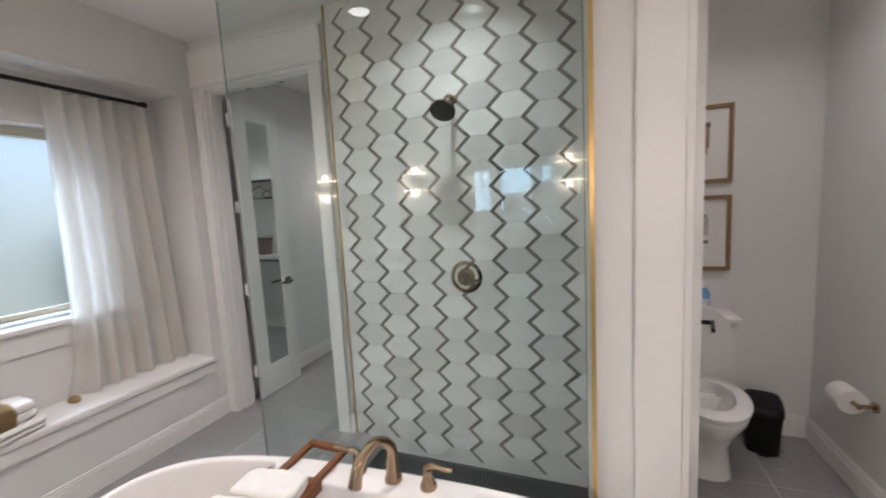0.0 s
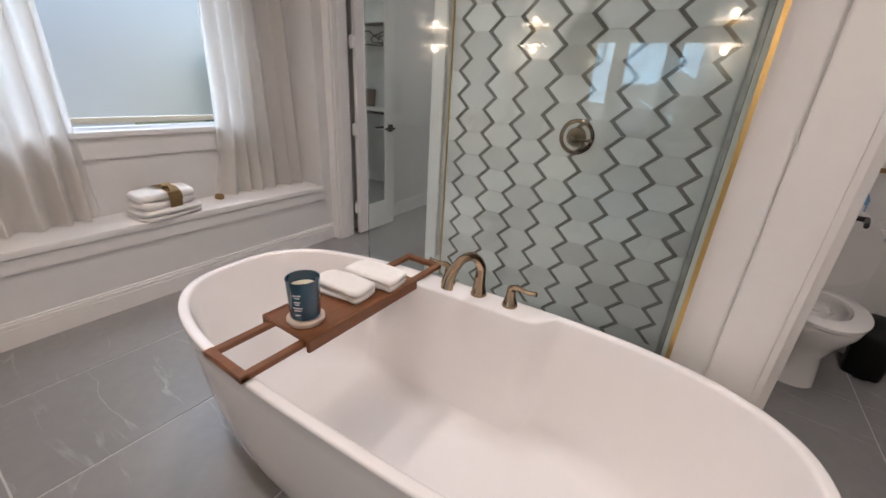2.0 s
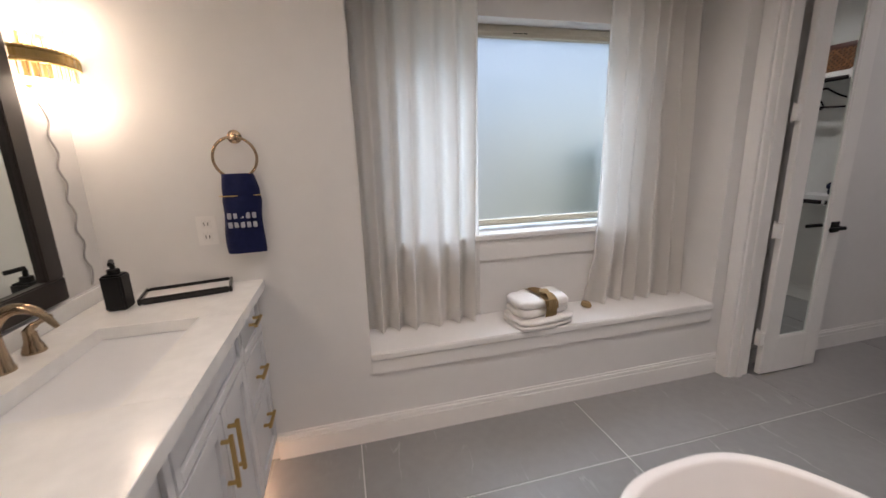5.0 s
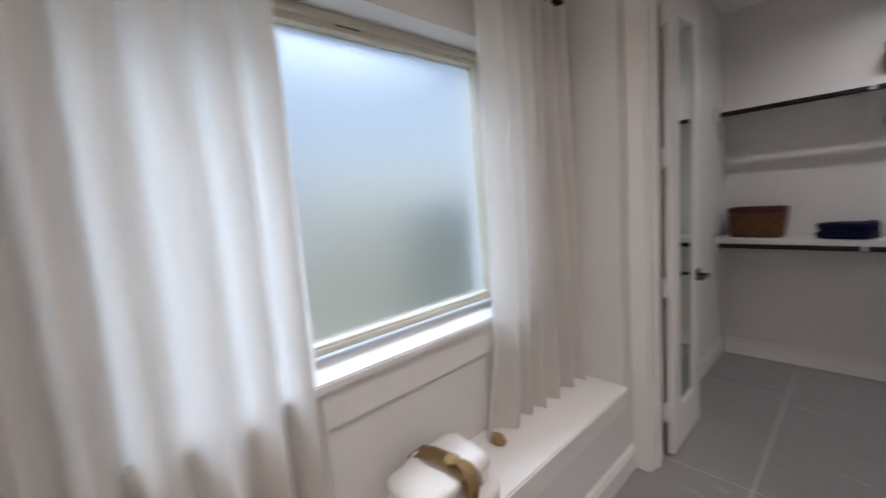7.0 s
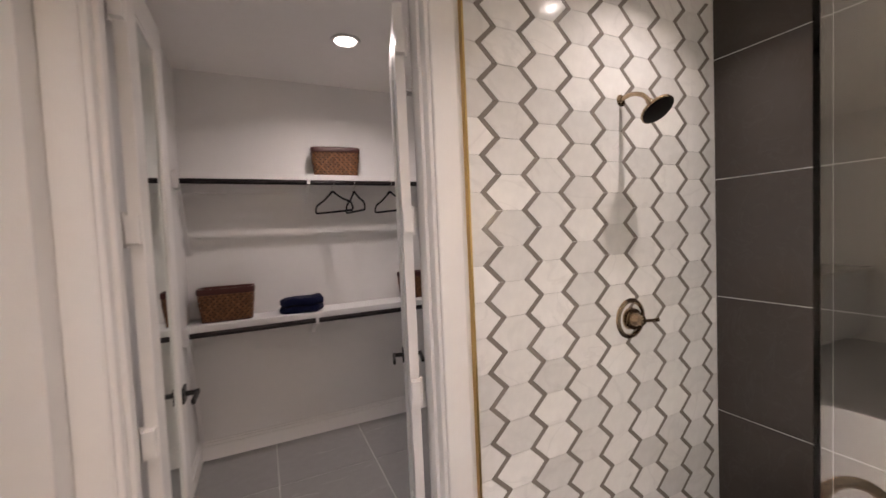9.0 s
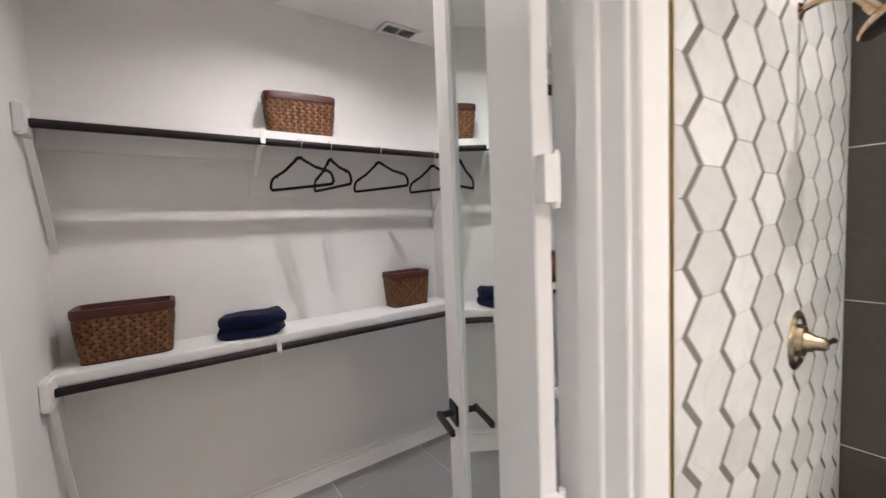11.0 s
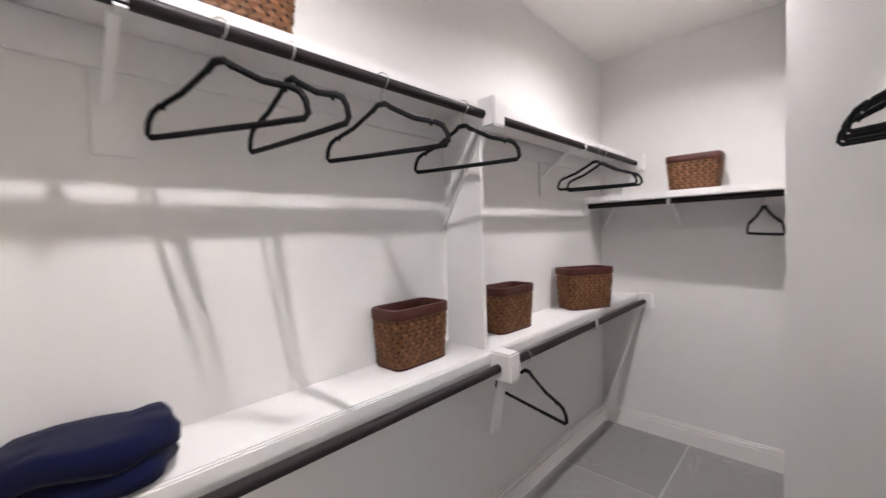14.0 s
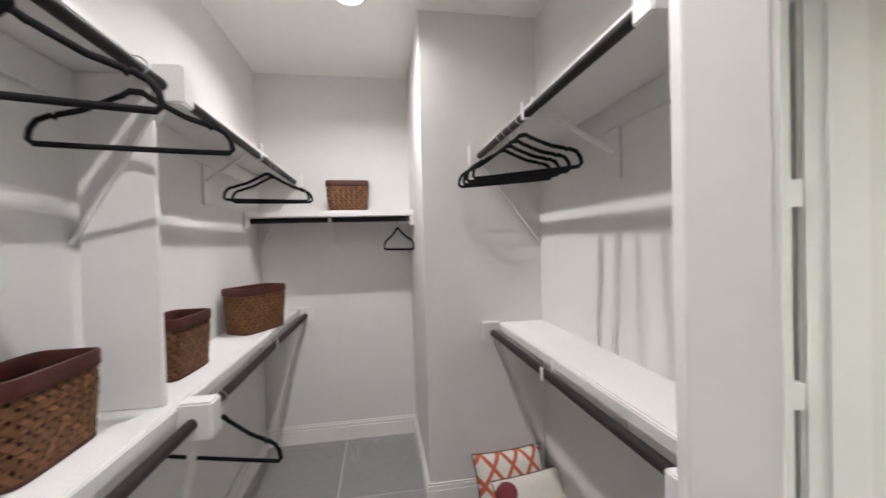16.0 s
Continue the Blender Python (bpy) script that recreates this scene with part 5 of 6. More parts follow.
def shelf(x0, x1, y0, y1, z, label, lip_axis):
    """A white board with a rounded front lip and a cleat on the wall behind; lip_axis: +y, -y or -x is the open side."""
    s = thing("closet_shelf", label, "shelf", None, "closet shelves")
    part("board", slab(x0, x1, y0, y1, z - 0.019, z, bevel=0.003), SHELF, s)
    if lip_axis == "-y":
        part("front_lip", slab(x0, x1, y0 - 0.016, y0 - 0.0005, z - 0.040, z + 0.001, bevel=0.004), SHELF, s)
        part("wall_cleat", slab(x0, x1, y1 - 0.018, y1 - 0.001, z - 0.110, z - 0.0195, bevel=0.003), SHELF, s)
    elif lip_axis == "+y":
        part("front_lip", slab(x0, x1, y1 + 0.0005, y1 + 0.016, z - 0.040, z + 0.001, bevel=0.004), SHELF, s)
        part("wall_cleat", slab(x0, x1, y0 + 0.001, y0 + 0.018, z - 0.110, z - 0.0195, bevel=0.003), SHELF, s)
    else:
        part("front_lip", slab(x0 - 0.016, x0 - 0.0005, y0, y1, z - 0.040, z + 0.001, bevel=0.004), SHELF, s)
        part("wall_cleat", slab(x1 - 0.018, x1 - 0.001, y0, y1, z - 0.110, z - 0.0195, bevel=0.003), SHELF, s)
    return s


lower = shelf(CLEFT + 0.001, END - 0.001, LOF, BACK - 0.001, LOZ, "long white painted lower closet shelf on the back wall", "-y")
upper = shelf(CLEFT + 0.001, END - 0.001, UPF, BACK - 0.001, UPZ, "long white painted upper closet shelf on the back wall", "-y")
endsh = shelf(ENDF, END - 0.001, NKY + 0.001, BACK - 0.002, ENDZ, "short white painted shelf on the closet end wall", "-x")
rlow = shelf(-0.93, NKX - 0.001, DOORB + 0.001, RLO, LOZ, "white painted lower shelf behind the tiled wall", "+y")
rupp = shelf(-0.93, NKX - 0.001, DOORB + 0.001, RUP, UPZ, "white painted upper shelf behind the tiled wall", "+y")


def brace(parent, p0, p1, w=0.022, across=(1, 0, 0)):
    """A flat white diagonal strut from the front of a shelf down to the wall."""
    p0, p1, side = Vector(p0), Vector(p1), Vector(across)
    n = (p1 - p0).cross(side).normalized() * 0.005
    s = side * w / 2
    bm = bmesh.new()
    vs = [bm.verts.new(p + a * s + b * n) for p in (p0, p1) for a, b in ((-1, -1), (1, -1), (1, 1), (-1, 1))]
    for f in ((0, 1, 2, 3), (7, 6, 5, 4), (0, 4, 5, 1), (1, 5, 6, 2), (2, 6, 7, 3), (3, 7, 4, 0)):
        bm.faces.new([vs[i] for i in f])
    part("brace", bm, SHELF, parent)


def end_block(parent, x, y, z, wx=0.03):
    part("rod_socket", slab(x - wx, x + wx, y - 0.055, y + 0.04, z - 0.05, z + 0.06, bevel=0.006), SHELF, parent, "white rod socket block")


def hang_clip(parent, x, y, z, shelf_z):
    bm = bmesh.new()
    box(bm, x - 0.010, x + 0.010, y - 0.021, y - 0.017, z - 0.012, shelf_z + 0.002, 0.001, 1)
    box(bm, x - 0.010, x + 0.010, y - 0.020, y + 0.020, z - 0.024, z - 0.0185, 0.001, 1)
    box(bm, x - 0.010, x + 0.010, y + 0.0185, y + 0.022, z - 0.02, shelf_z - 0.02, 0.001, 1)
    part("rod_clip", bm, SHELF, parent, "white rod hook")


def closet_rod(p0, p1, label):
    r = thing("closet_rod", label, "closet rod", None, "closet rods")
    smooth(part("rod", rod(p0, p1, 0.0165, 18), ROD_PAINT, r))
    return r


LR, UR = 4.165, 4.208
LRZ, URZ = 0.931, 1.888
for y, z, sh, sz in ((LR, LRZ, lower, LOZ), (UR, URZ, upper, UPZ)):
    closet_rod((CLEFT + 0.02, y, z), (-0.36, y, z), "dark bronze rod under the closet shelf")
    closet_rod((-0.31, y, z), (END - 0.02, y, z), "dark bronze rod under the closet shelf")
    end_block(sh, CLEFT + 0.017, y, z, 0.016)
    end_block(sh, -0.335, y, z, 0.035)
    end_block(sh, END - 0.016, y, z, 0.015)
    for x in (-1.425, 0.50):
        hang_clip(sh, x, y, z, sz)
        brace(sh, (x, y + 0.02, sz - 0.03), (x, BACK - 0.004, sz - 0.19), 0.02)
        part("bracket_plate", slab(x - 0.03, x + 0.05, BACK - 0.012, BACK - 0.001, sz - 0.30, sz - 0.111, bevel=0.002), SHELF, sh)
for x in (CLEFT + 0.022, END - 0.022):
    brace(upper, (x, UR + 0.02, URZ - 0.05), (x, BACK - 0.006, 1.42), 0.022)
    brace(lower, (x, LR + 0.01, LRZ - 0.05), (x, BACK - 0.02, 0.14), 0.022)
brace(upper, (-0.335, UR + 0.02, URZ - 0.05), (-0.335, BACK - 0.006, 1.45), 0.05)
brace(lower, (-0.335, LR + 0.005, LRZ - 0.04), (-0.335, LR + 0.05, 0.66), 0.05)
tagged(part("shelf_divider", slab(-0.346, -0.326, 4.245, BACK - 0.02, LOZ + 0.001, UPZ - 0.0195, bevel=0.002), SHELF), "white painted upright panel between the two closet shelves", "divider")
for y, z, sh, sz, f in ((RLO + 0.055, LRZ, rlow, LOZ, 1), (RUP + 0.045, URZ, rupp, UPZ, 1)):
    closet_rod((-0.90, y, z), (NKX - 0.02, y, z), "dark bronze rod under the shelf behind the tiled wall")
    part("rod_socket", slab(NKX - 0.032, NKX - 0.001, y - 0.04, y + 0.055, z - 0.05, z + 0.06, bevel=0.006), SHELF, sh, "white rod socket block")
    part("rod_socket", slab(-0.945, -0.885, y - 0.04, y + 0.055, z - 0.06, z + 0.042 if sz < 1.5 else z + 0.06, bevel=0.004), SHELF, sh, "white rod socket block")
    hang_clip(sh, -0.22, y, z, sz)
    brace(sh, (-0.22, y - 0.02, sz - 0.03), (-0.22, DOORB + 0.004, sz - 0.20), 0.02)
    part("bracket_plate", slab(-0.26, -0.18, DOORB + 0.001, DOORB + 0.012, sz - 0.30, sz - 0.111, bevel=0.002), SHELF, sh)
brace(rlow, (NKX - 0.02, RLO + 0.04, LRZ - 0.05), (NKX - 0.02, DOORB + 0.02, 0.16), 0.022)
brace(rupp, (NKX - 0.02, RUP + 0.03, URZ - 0.05), (NKX - 0.02, DOORB + 0.006, 1.42), 0.022)
closet_rod((ENDF + 0.03, NKY + 0.02, ENDZ - 0.058), (ENDF + 0.03, BACK - 0.03, ENDZ - 0.058), "dark bronze rod under the end wall shelf")
for y0, y1 in ((NKY + 0.001, NKY + 0.028), (BACK - 0.03, BACK - 0.001)):
    part("rod_socket", slab(ENDF - 0.012, ENDF + 0.07, y0, y1, ENDZ - 0.105, ENDZ - 0.0195, bevel=0.005), SHELF, endsh, "white rod socket block")
bm = bmesh.new()
box(bm, ENDF + 0.009, ENDF + 0.013, 3.93, 3.95, ENDZ - 0.08, ENDZ + 0.002)
box(bm, ENDF + 0.009, ENDF + 0.052, 3.93, 3.95, ENDZ - 0.082, ENDZ - 0.076)
part("rod_clip", bm, SHELF, endsh, "white rod hook")
brace(endsh, (ENDF + 0.05, 3.94, ENDZ - 0.03), (END - 0.004, 3.94, ENDZ - 0.22), 0.02, (0, 1, 0))

# ---- hangers ----
VELVET = material("black_velvet", (0.005, 0.005, 0.006), 0.75, var=0.2, scale=60, spec=0.2)
hanger = None


def make_hanger(m, label):
    """A slim velvet hanger with notched shoulders and a chrome hook, in its own x-z plane; the hook's crown is the origin."""
    h = thing("clothes_hanger", label, "hanger", m, "clothes hangers")
    loop = [(-0.030, -0.094), (-0.058, -0.110), (-0.105, -0.136), (-0.155, -0.152), (-0.160, -0.160), (-0.166, -0.154), (-0.192, -0.168), (-0.205, -0.188), (-0.209, -0.212), (-0.200, -0.222)]
    right = [(-x, z) for x, z in loop[::-1]]
    pts = [(x, 0, z) for x, z in loop] + [(x, 0, -0.223) for x in (-0.12, 0, 0.12)] + [(x, 0, z) for x, z in right] + [(0.014, 0, -0.083), (-0.014, 0, -0.083)]
    smooth(part("body", sweep(bmesh.new(), pts, 0.0072, 8, True, 0.8), VELVET, h), 70)
    smooth(part("neck", sweep(bmesh.new(), [(-0.034, 0, -0.098), (-0.012, 0, -0.080), (0.012, 0, -0.080), (0.034, 0, -0.098)], 0.0075, 8), VELVET, h), 70)
    hook = [(0, 0, -0.082), (0, 0, -0.052), (0.006, 0, -0.040), (0.020, 0, -0.030), (0.026, 0, -0.014), (0.020, 0, 0.0), (0.004, 0, 0.008), (-0.012, 0, 0.004), (-0.020, 0, -0.008)]
    smooth(part("hook", sweep(bmesh.new(), curve_points(hook, 4), 0.0018, 6), CHROME, h, "thin chrome hook"), 70)
    return h


def hang(x, y, z, turn):
    """Hangs one on a rod; turn: degrees of its plane about the vertical."""
    m = pose(x, y, z + 0.0165, 0, 0, turn)
    global hanger
    if hanger is None:
        hanger = make_hanger(m, "slim black velvet clothes hanger hanging empty on the rod")
        return hanger
    return copy_thing(hanger, m)


for x, turn in ((-1.265, -62), (-1.112, -84), (-0.842, -72), (-0.487, -78), (0.66, -76), (0.76, -84)):
    hang(x, UR, URZ, turn)
hang(-0.17, LR, LRZ, -106)
hang(ENDF + 0.03, 3.50, ENDZ - 0.058, 25)
for x, turn in ((-0.165, 51), (-0.075, 54), (0.005, 52), (0.080, 56)):
    hang(x, RUP + 0.045, URZ, turn)

# ---- baskets ----
STRIP = material("woven_bamboo_strip", (0.165, 0.074, 0.034), 0.55, var=0.28, scale=30, spec=0.22)
nt = STRIP.node_tree
isl, mr = nt.nodes.new("ShaderNodeNewGeometry"), nt.nodes.new("ShaderNodeMapRange")
mr.inputs["To Min"].default_value, mr.inputs["To Max"].default_value = 0.70, 1.25
nt.links.new(isl.outputs["Random Per Island"], mr.inputs["Value"])
tint = nt.nodes.new("ShaderNodeVectorMath")
tint.operation = "SCALE"
pb = nt.nodes["Principled BSDF"]
nt.links.new(pb.inputs["Base Color"].links[0].from_socket, tint.inputs[0])
nt.links.new(mr.outputs[0], tint.inputs["Scale"])
nt.links.new(tint.outputs[0], pb.inputs["Base Color"])
LEATHER = material("reddish_brown_rim", (0.055, 0.014, 0.010), 0.45, var=0.2, scale=20, bump=0.15, bump_scale=80, spec=0.3)
INSIDE = material("basket_lining", (0.030, 0.012, 0.007), 0.8, var=0.2, scale=40, bump=0.5, bump_scale=120)


def basket(m, w, d, h, label):
    """A tapered rounded-rectangle basket woven of diagonal strips, with a smooth rim band."""
    b = thing("woven_basket", label, "basket", m, "woven baskets")
    k, N = 0.30, 240
    base = [(math.copysign(abs(math.cos(t)) ** k, math.cos(t)), math.copysign(abs(math.sin(t)) ** k, math.sin(t))) for t in [2 * math.pi * i / N for i in range(N)]]
    # even steps round the outline
    pts = [Vector((x * w / 2, y * d / 2, 0)) for x, y in base]
    cum = [0.0]
    for i in range(N):
        cum.append(cum[-1] + (pts[(i + 1) % N] - pts[i]).length)
    P = cum[-1]

    def at(u, z, off):
        u = u % P
        i = int(np.searchsorted(cum, u, side="right")) - 1
        i = min(max(i, 0), N - 1)
        a, c = pts[i], pts[(i + 1) % N]
        f = (u - cum[i]) / max(cum[i + 1] - cum[i], 1e-6)
        p = a.lerp(c, f)
        tan = (c - a).normalized()
        nor = Vector((tan.y, -tan.x, 0))
        v = z / h
        flare = 0.90 + 0.10 * min(1, v * 1.6)
        q = Vector((p.x * flare, p.y * flare, z)) + nor * off
        return q

    n = max(16, round(P / 0.034))
    step, hw = P / n, 0.0108
    zt = h - 0.032
    bm = bmesh.new()
    seg = max(6, round(zt / (step / 4)))
    for sgn in (1, -1):
        for s in range(n):
            prev = None
            for j in range(seg + 1):
                z = zt * j / seg
                u = s * step + sgn * z
                cell = sgn * math.cos(2 * math.pi * z / step)
                off = 0.0024 * cell
                e = (at(u - hw, z, off), at(u + hw, z, off))
                e = [bm.verts.new(p) for p in e]
                if prev:
                    bm.faces.new((prev[0], prev[1], e[1], e[0]))
                prev = e
    part("weave", bm, STRIP, b, "diagonal woven brown strips")
    rings = [[at(P * i / 96, z, o) for i in range(96)] for z, o in ((0.002, -0.006), (h - 0.012, -0.006), (h - 0.012, -0.009), (0.006, -0.009))]
    part("lining", loft([[tuple(p) for p in r] for r in rings]), INSIDE, b)
    rings = [[tuple(at(P * i / 96, z, o)) for i in range(96)] for z, o in ((h - 0.038, 0.002), (h - 0.036, 0.0055), (h - 0.006, 0.006), (h, 0.002), (h, -0.006), (h - 0.006, -0.011), (h - 0.036, -0.010))]
    smooth(part("rim", loft(rings, False, False), LEATHER, b, "smooth reddish brown rim band"), 50)
    rings = [[tuple(at(P * i / 96, z, o)) for i in range(96)] for z, o in ((0.0, -0.004), (0.0, 0.003), (0.007, 0.0035), (0.008, -0.004))]
    part("foot_band", loft(rings, True, False), LEATHER, b)
    return b


basket(pose(-1.975, 4.352, LOZ + 0.002, 0, 0, -2), 0.330, 0.180, 0.218, "large brown woven basket on the lower shelf in the corner")
bc = basket(pose(-0.607, 4.380, LOZ + 0.002, 0, 0, 1), 0.268, 0.145, 0.210, "small brown woven basket beside the divider panel")
bd = copy_thing(bc, pose(-0.005, 4.372, LOZ + 0.002, 0, 0, -3))
tagged(bd, "small brown woven basket in the second shelf bay")
basket(pose(0.695, 4.300, LOZ + 0.002, 0, 0, -28), 0.310, 0.165, 0.238, "brown woven basket near the end wall")
basket(pose(-1.205, 4.362, UPZ + 0.002, 0, 0, -6), 0.340, 0.150, 0.212, "brown woven basket on the upper shelf")
basket(pose(1.185, 3.828, ENDZ + 0.002, 0, 0, 92), 0.275, 0.17, 0.205, "brown woven basket on the end wall shelf")

# ---- folded throw, pillows, vent, lamps ----
throw = smooth(part("folded_throw", folded_towel(0.285, 0.195, 0.102, 2, 21, 0.0, 0.55, 0.018), cloth("navy_fleece", (0.003, 0.005, 0.028), 0.0, 300, 0.8, 0.25)), 80)
throw.matrix_world = pose(-1.505, 4.315, LOZ + 0.002, 0, 0, -14)
tagged(throw, "navy blue folded fleece throw on the lower shelf", "throw")


def lattice_cloth(name, ground, ink, scale, rings):
    """Printed cotton: a lattice of pointed ovals, or large rounds."""
    m = material(name, ground, 0.9, var=0.04, scale=20, bump=0.3, bump_scale=400)
    n, l = m.node_tree.nodes, m.node_tree.links
    b = n["Principled BSDF"]
    base = b.inputs["Base Color"].links[0].from_socket
    co, mp, vo, st = n.new("ShaderNodeTexCoord"), n.new("ShaderNodeMapping"), n.new("ShaderNodeTexVoronoi"), n.new("ShaderNodeMapRange")
    mp.inputs["Scale"].default_value = (scale, scale * (1.0 if rings else 0.72), 0.001)
    vo.inputs["Randomness"].default_value = 0.55 if rings else 0.0
    vo.inputs["Scale"].default_value = 1.0
    vo.distance = "EUCLIDEAN" if rings else "CHEBYCHEV"
    mp.inputs["Rotation"].default_value = (0, 0, 0 if rings else radians(45))
    lo, hi = ((0.28, 0.30) if rings else (0.37, 0.41))
    st.inputs["From Min"].default_value, st.inputs["From Max"].default_value = lo, hi
    st.inputs["To Min"].default_value, st.inputs["To Max"].default_value = (1, 0) if rings else (0, 1)
    mx = n.new("ShaderNodeMix")
    mx.data_type = "RGBA"
    mx.inputs[7].default_value = (*ink, 1)
    l.new(co.outputs["Object"], mp.inputs[0]), l.new(mp.outputs[0], vo.inputs["Vector"]), l.new(vo.outputs["Distance"], st.inputs["Value"])
    l.new(st.outputs[0], mx.inputs[0]), l.new(base, mx.inputs[6]), l.new(mx.outputs[2], b.inputs["Base Color"])
    return m


def pillow(m, w, h, t, mat, label):
    p = thing("pillow", label, "pillow", m, "pillows on the closet floor")
    bm = bmesh.new()
    n = 18
    grids = []
    for s in (-1, 1):
        g = []
        for j in range(n + 1):
            row = []
            for i in range(n + 1):
                u, v = i / n * 2 - 1, j / n * 2 - 1
                pull_in = 1 - 0.06 * (1 - abs(u) ** 2) * abs(v) ** 4
                row.append(bm.verts.new((w / 2 * u * (1 - 0.06 * (1 - v * v) * abs(u) ** 3), h / 2 * v * pull_in, s * t / 2 * ((1 - u ** 4) * (1 - v ** 4)) ** 0.55)))
            g.append(row)
        grids.append(g)
    for g in grids:
        for j in range(n):
            for i in range(n):
                bm.faces.new((g[j][i], g[j][i + 1], g[j + 1][i + 1], g[j + 1][i]))
    bmesh.ops.remove_doubles(bm, verts=bm.verts[:], dist=0.0004)
    smooth(part("cushion", bm, mat, p), 80)
    edge = [(w / 2 * u * (1 - 0.06 * (1 - v * v) * abs(u) ** 3), h / 2 * v * (1 - 0.06 * (1 - abs(u) ** 2) * abs(v) ** 4), 0) for u, v in [(i / 10 * 2 - 1, -1) for i in range(10)] + [(1, i / 10 * 2 - 1) for i in range(10)] + [(1 - i / 10 * 2, 1) for i in range(10)] + [(-1, 1 - i / 10 * 2) for i in range(10)]]
    part("piping", sweep(bmesh.new(), edge, 0.004, 6, True), DARK_WOOD, p, "dark piped edge")


pillow(pose(0.415, 2.965, 0.150, 66, 0, -84), 0.40, 0.30, 0.13, lattice_cloth("coral_lattice_cotton", (0.70, 0.66, 0.60), (0.50, 0.11, 0.06), 13, False), "white pillow with a coral lattice print leaning on the wall")
pillow(pose(0.290, 2.885, 0.110, 55, 0, -80), 0.42, 0.25, 0.12, lattice_cloth("maroon_medallion_cotton", (0.70, 0.66, 0.60), (0.20, 0.035, 0.045), 5.5, True), "white lumbar pillow with maroon medallions on the floor")
vent = thing("ceiling_vent", "white ceiling register with dark slots", "vent")
vx0, vx1, vy0, vy1 = -0.695, -0.455, 4.318, 4.452
bm = bmesh.new()
for a in ((vx0, vx1, vy0, vy0 + 0.022), (vx0, vx1, vy1 - 0.022, vy1), (vx0, vx0 + 0.022, vy0 + 0.022, vy1 - 0.022), (vx1 - 0.022, vx1, vy0 + 0.022, vy1 - 0.022), ((vx0 + vx1) / 2 - 0.006, (vx0 + vx1) / 2 + 0.006, vy0 + 0.022, vy1 - 0.022)):
    box(bm, a[0], a[1], a[2], a[3], CLOSETC - 0.012, CLOSETC - 0.0005, 0.002)
part("frame", bm, TRIM, vent)
part("backing", slab(vx0 + 0.02, vx1 - 0.02, vy0 + 0.02, vy1 - 0.02, CLOSETC - 0.003, CLOSETC - 0.0008), BLACK_METAL, vent)
for k in range(6):
    y = vy0 + 0.032 + k * 0.015
    part("slat", slab(vx0 + 0.022, vx1 - 0.022, -0.006, 0.006, -0.0006, 0.0006, m=pose(0, y, CLOSETC - 0.007, 40)), TRIM, vent)
LED = glowing("led_disc", (1.0, 0.94, 0.88), 9.0)
for lx, ly, watts, tone in DOWNLIGHTS:
    d = thing("recessed_light", "round white recessed ceiling light, lit", "ceiling light", pose(lx, ly, CLOSETC if ly > 3.4 else CEIL), "recessed lights")
    smooth(part("trim_ring", lathe(bmesh.new(), [(0.062, -0.001), (0.088, -0.001), (0.086, -0.007), (0.066, -0.009), (0.062, -0.003)], 32), TRIM, d))
    part("lens", lathe(bmesh.new(), [(0, -0.0035), (0.063, -0.0035), (0.063, -0.001), (0, -0.001)], 32), LED, d, "glowing lens")

# ---- tiles ----
floor = bpy.data.objects["floor"]
tile_mesh = {}


def floor_tile(x0, x1, y0, y1):
    key = (round(x1 - x0, 3), round(y1 - y0, 3))
    if key not in tile_mesh:
        bm = slab(-key[0] / 2, key[0] / 2, -key[1] / 2, key[1] / 2, -0.010, 0.0)
        bmesh.ops.bevel(bm, geom=[e for e in bm.edges if all(v.co.z > -0.001 for v in e.verts)], offset=0.0012, segments=1, affect="EDGES")
        me = bpy.data.meshes.new("floor_tile")
        bm.to_mesh(me)
        bm.free()
        me.materials.append(FLOOR_TILE)
        tile_mesh[key] = me
    ob = new("floor_tile", tile_mesh[key])
    ob.matrix_world = pose((x0 + x1) / 2, (y0 + y1) / 2, 0.0)
    ob.parent = floor


XS = [-2.33 + 0.6 * k for k in range(13)]
YS = [-0.813, 0.377, 1.567, 2.757, 3.90, 5.09]
J = 0.003
for i in range(len(XS) - 1):
    for j in range(len(YS) - 1):
        x0, x1, y0, y1 = XS[i] + J, min(XS[i + 1] - J, EAST), YS[j] + J, YS[j + 1] - J
        if x0 > 1.9 and y0 > 1.5:
            continue
        if y0 < SHY < y1 and x1 > SHX and x0 < 0.40:
            floor_tile(x0, x1, y0, SHY - J)
            if x0 < SHX:
                floor_tile(x0, SHX - J, SHY + J, y1)
            continue
        floor_tile(x0, x1, y0, y1)
# dark mosaic of the shower floor, small pieces in one
bm = bmesh.new()
for i in range(60):
    for j in range(38):
        x, y = -0.866 + i * 0.0221 + (0.011 if j % 2 else 0), 1.725 + j * 0.0232
        if x < 0.395 and y < DOORW - 0.02:
            vs = [bm.verts.new((x + 0.0122 * math.cos(math.pi * (k / 3 + 1 / 6)), y + 0.0122 * math.sin(math.pi * (k / 3 + 1 / 6)), PAN + 0.008)) for k in range(6)]
            bm.faces.new(vs)
ms = part("shower_mosaic", bm, MOSAIC)
tagged(ms, "small black hexagon mosaic on the shower floor", "mosaic", kind="stuff")
structure("shower_pan", slab(SHX + 0.001, 0.405, SHY + 0.001, DOORW, PAN - 0.009, PAN + 0.006), material("dark_grout", (0.05, 0.05, 0.05), 0.9), "dark grouted shower floor", "shower floor")
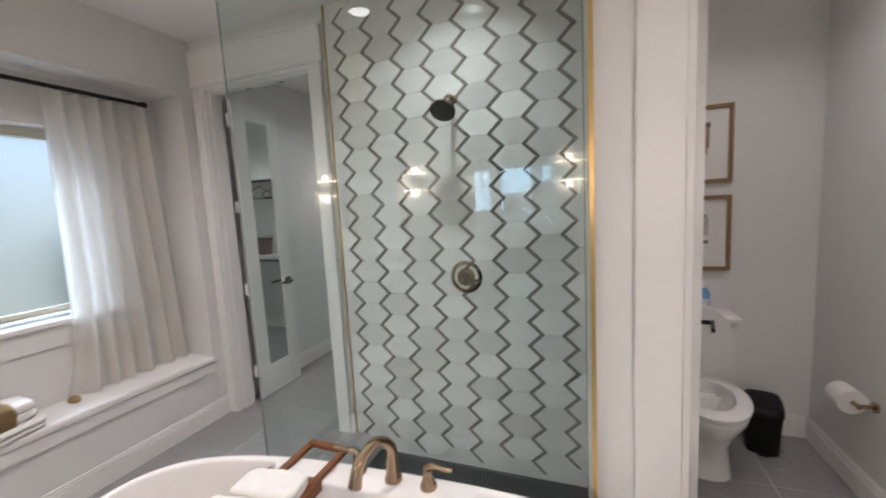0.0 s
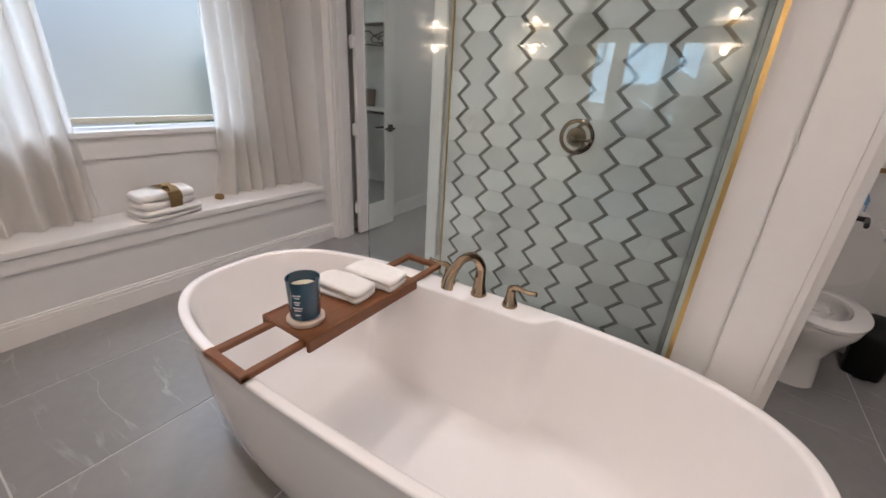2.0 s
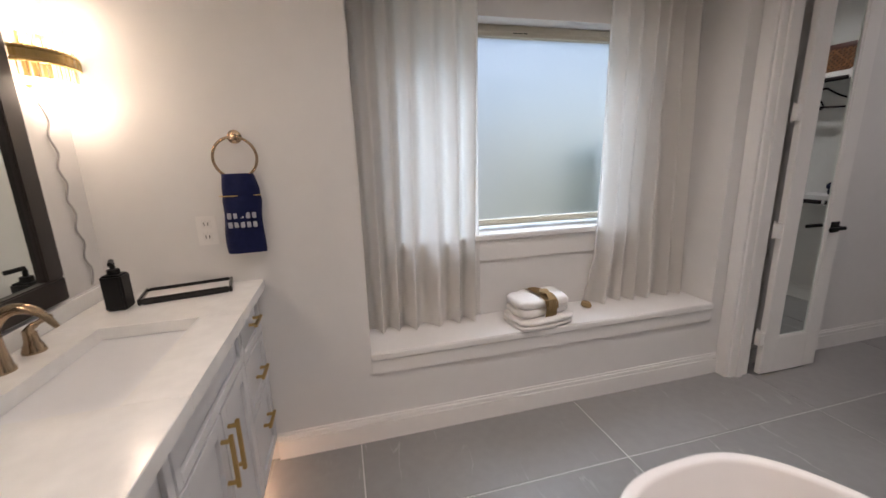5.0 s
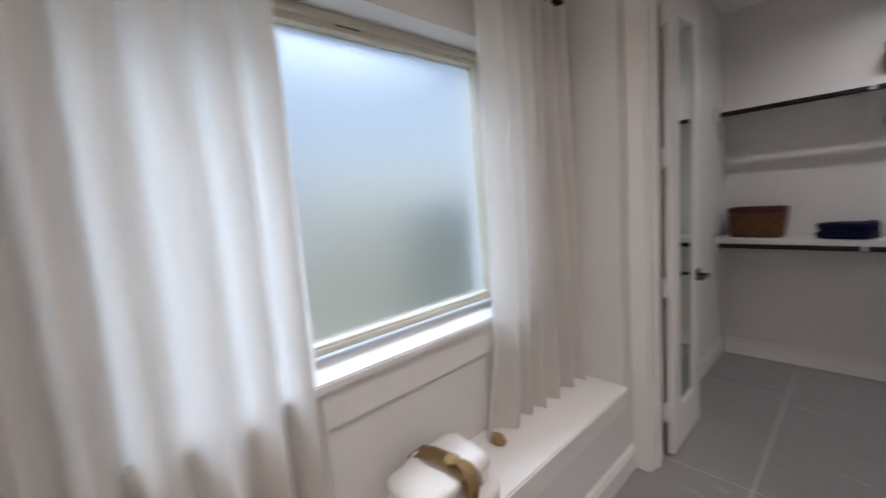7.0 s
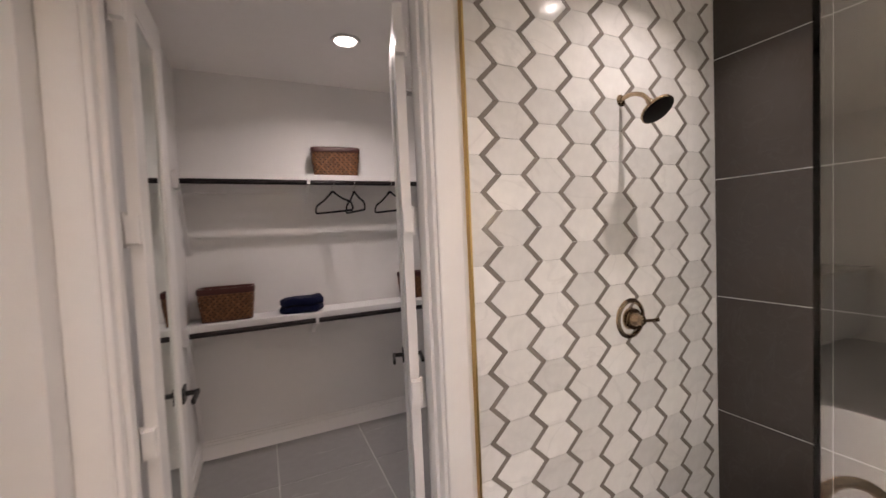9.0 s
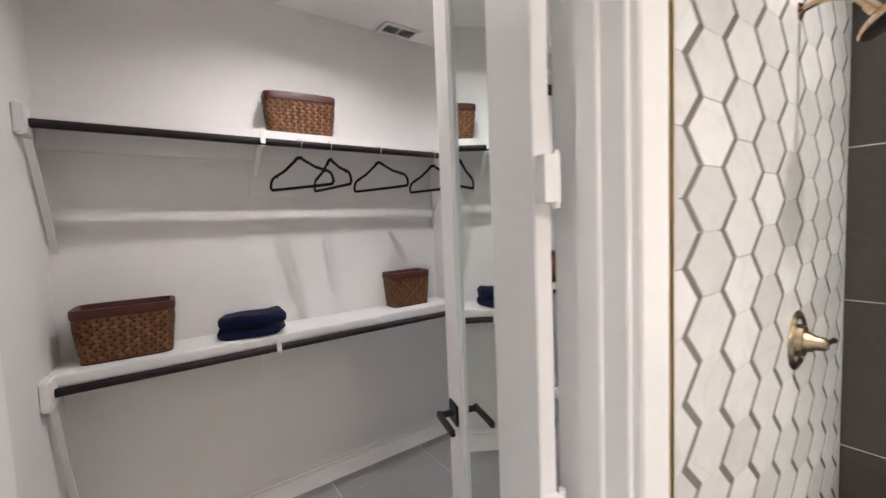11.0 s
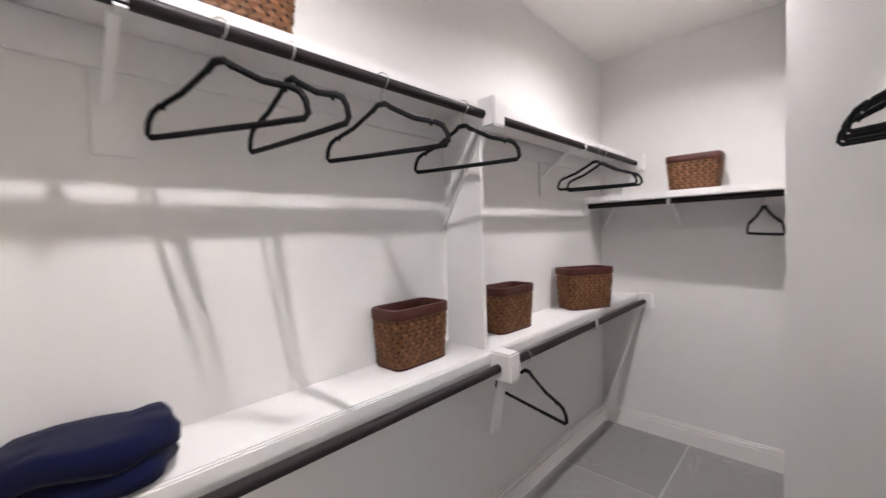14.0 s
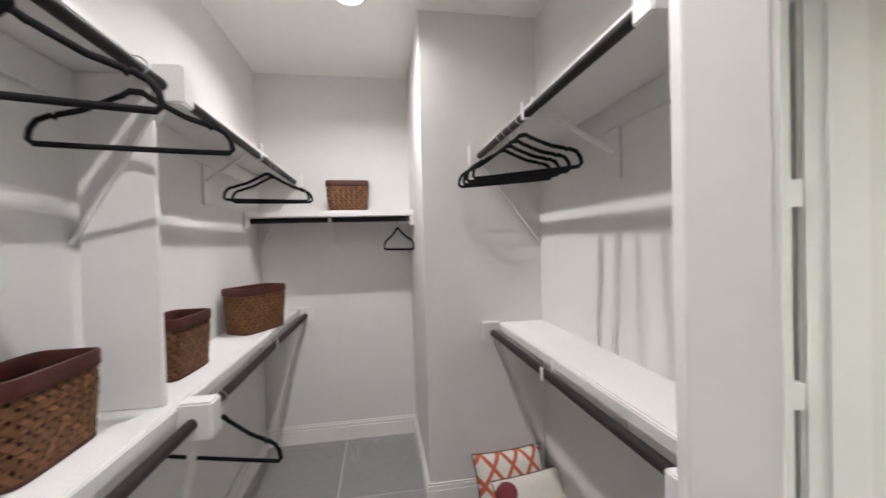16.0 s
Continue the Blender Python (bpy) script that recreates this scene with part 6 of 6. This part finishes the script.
# marble picket tiles and grey chevrons on the shower wall
tw = bpy.data.objects["wall_closet_door"]
structure("tile_backing", slab(OPEN1 + 0.148, SHX, DOORW + 0.005, DOORW + 0.0125, 0, CEIL), WHITE_GROUT, "white grout bed behind the shower tiles", "tile bed")
structure("tile_backing_low", slab(SHX, 0.40, DOORW + 0.005, DOORW + 0.0125, PAN + 0.002, CEIL), WHITE_GROUT, "white grout bed in the shower", "tile bed")
PITCH, PER, AMP, G = 0.1828, 0.1357, 0.0345, 0.0142
X0 = OPEN1 + 0.148 + 0.094


def prism(poly, y0, y1, mat, name):
    bm = bmesh.new()
    a = [bm.verts.new((x, y0, z)) for x, z in poly]
    b = [bm.verts.new((x, y1, z)) for x, z in poly]
    bm.faces.new(a)
    n = len(poly)
    for i in range(n):
        bm.faces.new((a[i], b[i], b[(i + 1) % n], a[(i + 1) % n]))
    bmesh.ops.recalc_face_normals(bm, faces=bm.faces)
    me = bpy.data.meshes.new(name)
    bm.to_mesh(me)
    bm.free()
    me.materials.append(mat)
    return me


nw, wd, hh = PITCH / 2 - AMP - G, PITCH / 2 + AMP - G, PER / 2 - 0.0008
hexm = prism([(-nw, -hh), (nw, -hh), (wd, 0), (nw, hh), (-nw, hh), (-wd, 0)], -0.003, 0.0045, HEX, "picket_tile")
t = G - 0.0015
chevm = prism([(-AMP - t, -hh), (-AMP + t, -hh), (AMP + t, 0), (-AMP + t, hh), (-AMP - t, hh), (AMP - t, 0)], -0.0022, 0.0045, CHEVRON, "chevron_tile")
left_edge, right_edge = OPEN1 + 0.148, 0.398
Z0 = 0.0166
cols = int((right_edge - X0) / PITCH) + 2
wall_holder = bpy.data.objects["tile_backing"]
for c in range(-1, cols):
    xc = X0 + PITCH * (c + 0.5)
    ph = 0.0 if c % 2 == 0 else PER / 2
    for r in range(-2, 21):
        z = Z0 + ph + PER * r
        if z - hh < (PAN + 0.006 if xc > SHX + 0.05 else 0.0) or z + hh > CEIL:
            continue
        if xc - wd > left_edge and xc + wd < right_edge:
            o = new("picket_tile", hexm)
            o.location = (xc, DOORW, z)
            o.parent = wall_holder
        else:
            poly = [(max(left_edge, min(right_edge, xc + px)), z + pz) for px, pz in ((-nw, -hh), (nw, -hh), (wd, 0), (nw, hh), (-nw, hh), (-wd, 0))]
            xs = [p[0] for p in poly]
            if max(xs) - min(xs) > 0.02:
                cut = [(max(left_edge, min(right_edge, p[0])), p[1]) for p in poly]
                cut = [p for i, p in enumerate(cut) if (abs(p[0] - cut[i - 1][0]) + abs(p[1] - cut[i - 1][1])) > 1e-4]
                o = new("picket_tile", prism(cut, -0.003, 0.0045, HEX, "cut_picket_tile"))
                o.location = (0, DOORW, 0)
                o.parent = wall_holder
    xl = X0 + PITCH * c
    if left_edge + AMP + t < xl < right_edge - AMP - t:
        for r in range(-1, 20):
            z = Z0 + ph + PER * r
            if z + hh > CEIL or z - hh < (PAN + 0.006 if xl > SHX + 0.05 else -0.06):
                continue
            o = new("chevron_tile", chevm)
            o.matrix_world = Matrix.Translation((xl, DOORW, z)) @ Matrix.Diagonal((-1, 1, 1, 1))
            o.parent = wall_holder
# charcoal tiles on the shower's side wall
side = structure("side_tile_bed", slab(0.4042, 0.4305, 1.712, DOORW + 0.005, PAN + 0.002, CEIL), WHITE_GROUT, "white grout bed behind charcoal tiles", "tile bed")
for j in range(5):
    z0, z1 = max(PAN + 0.004, -0.105 + 0.606 * j + 0.0022), min(CEIL, -0.105 + 0.606 * (j + 1) - 0.0022)
    for y0, y1 in ((1.714, 2.142), (2.145, DOORW - 0.004)):
        o = part("charcoal_tile", slab(0.402, 0.4044, y0, y1, z0, z1), DARK_TILE, side)
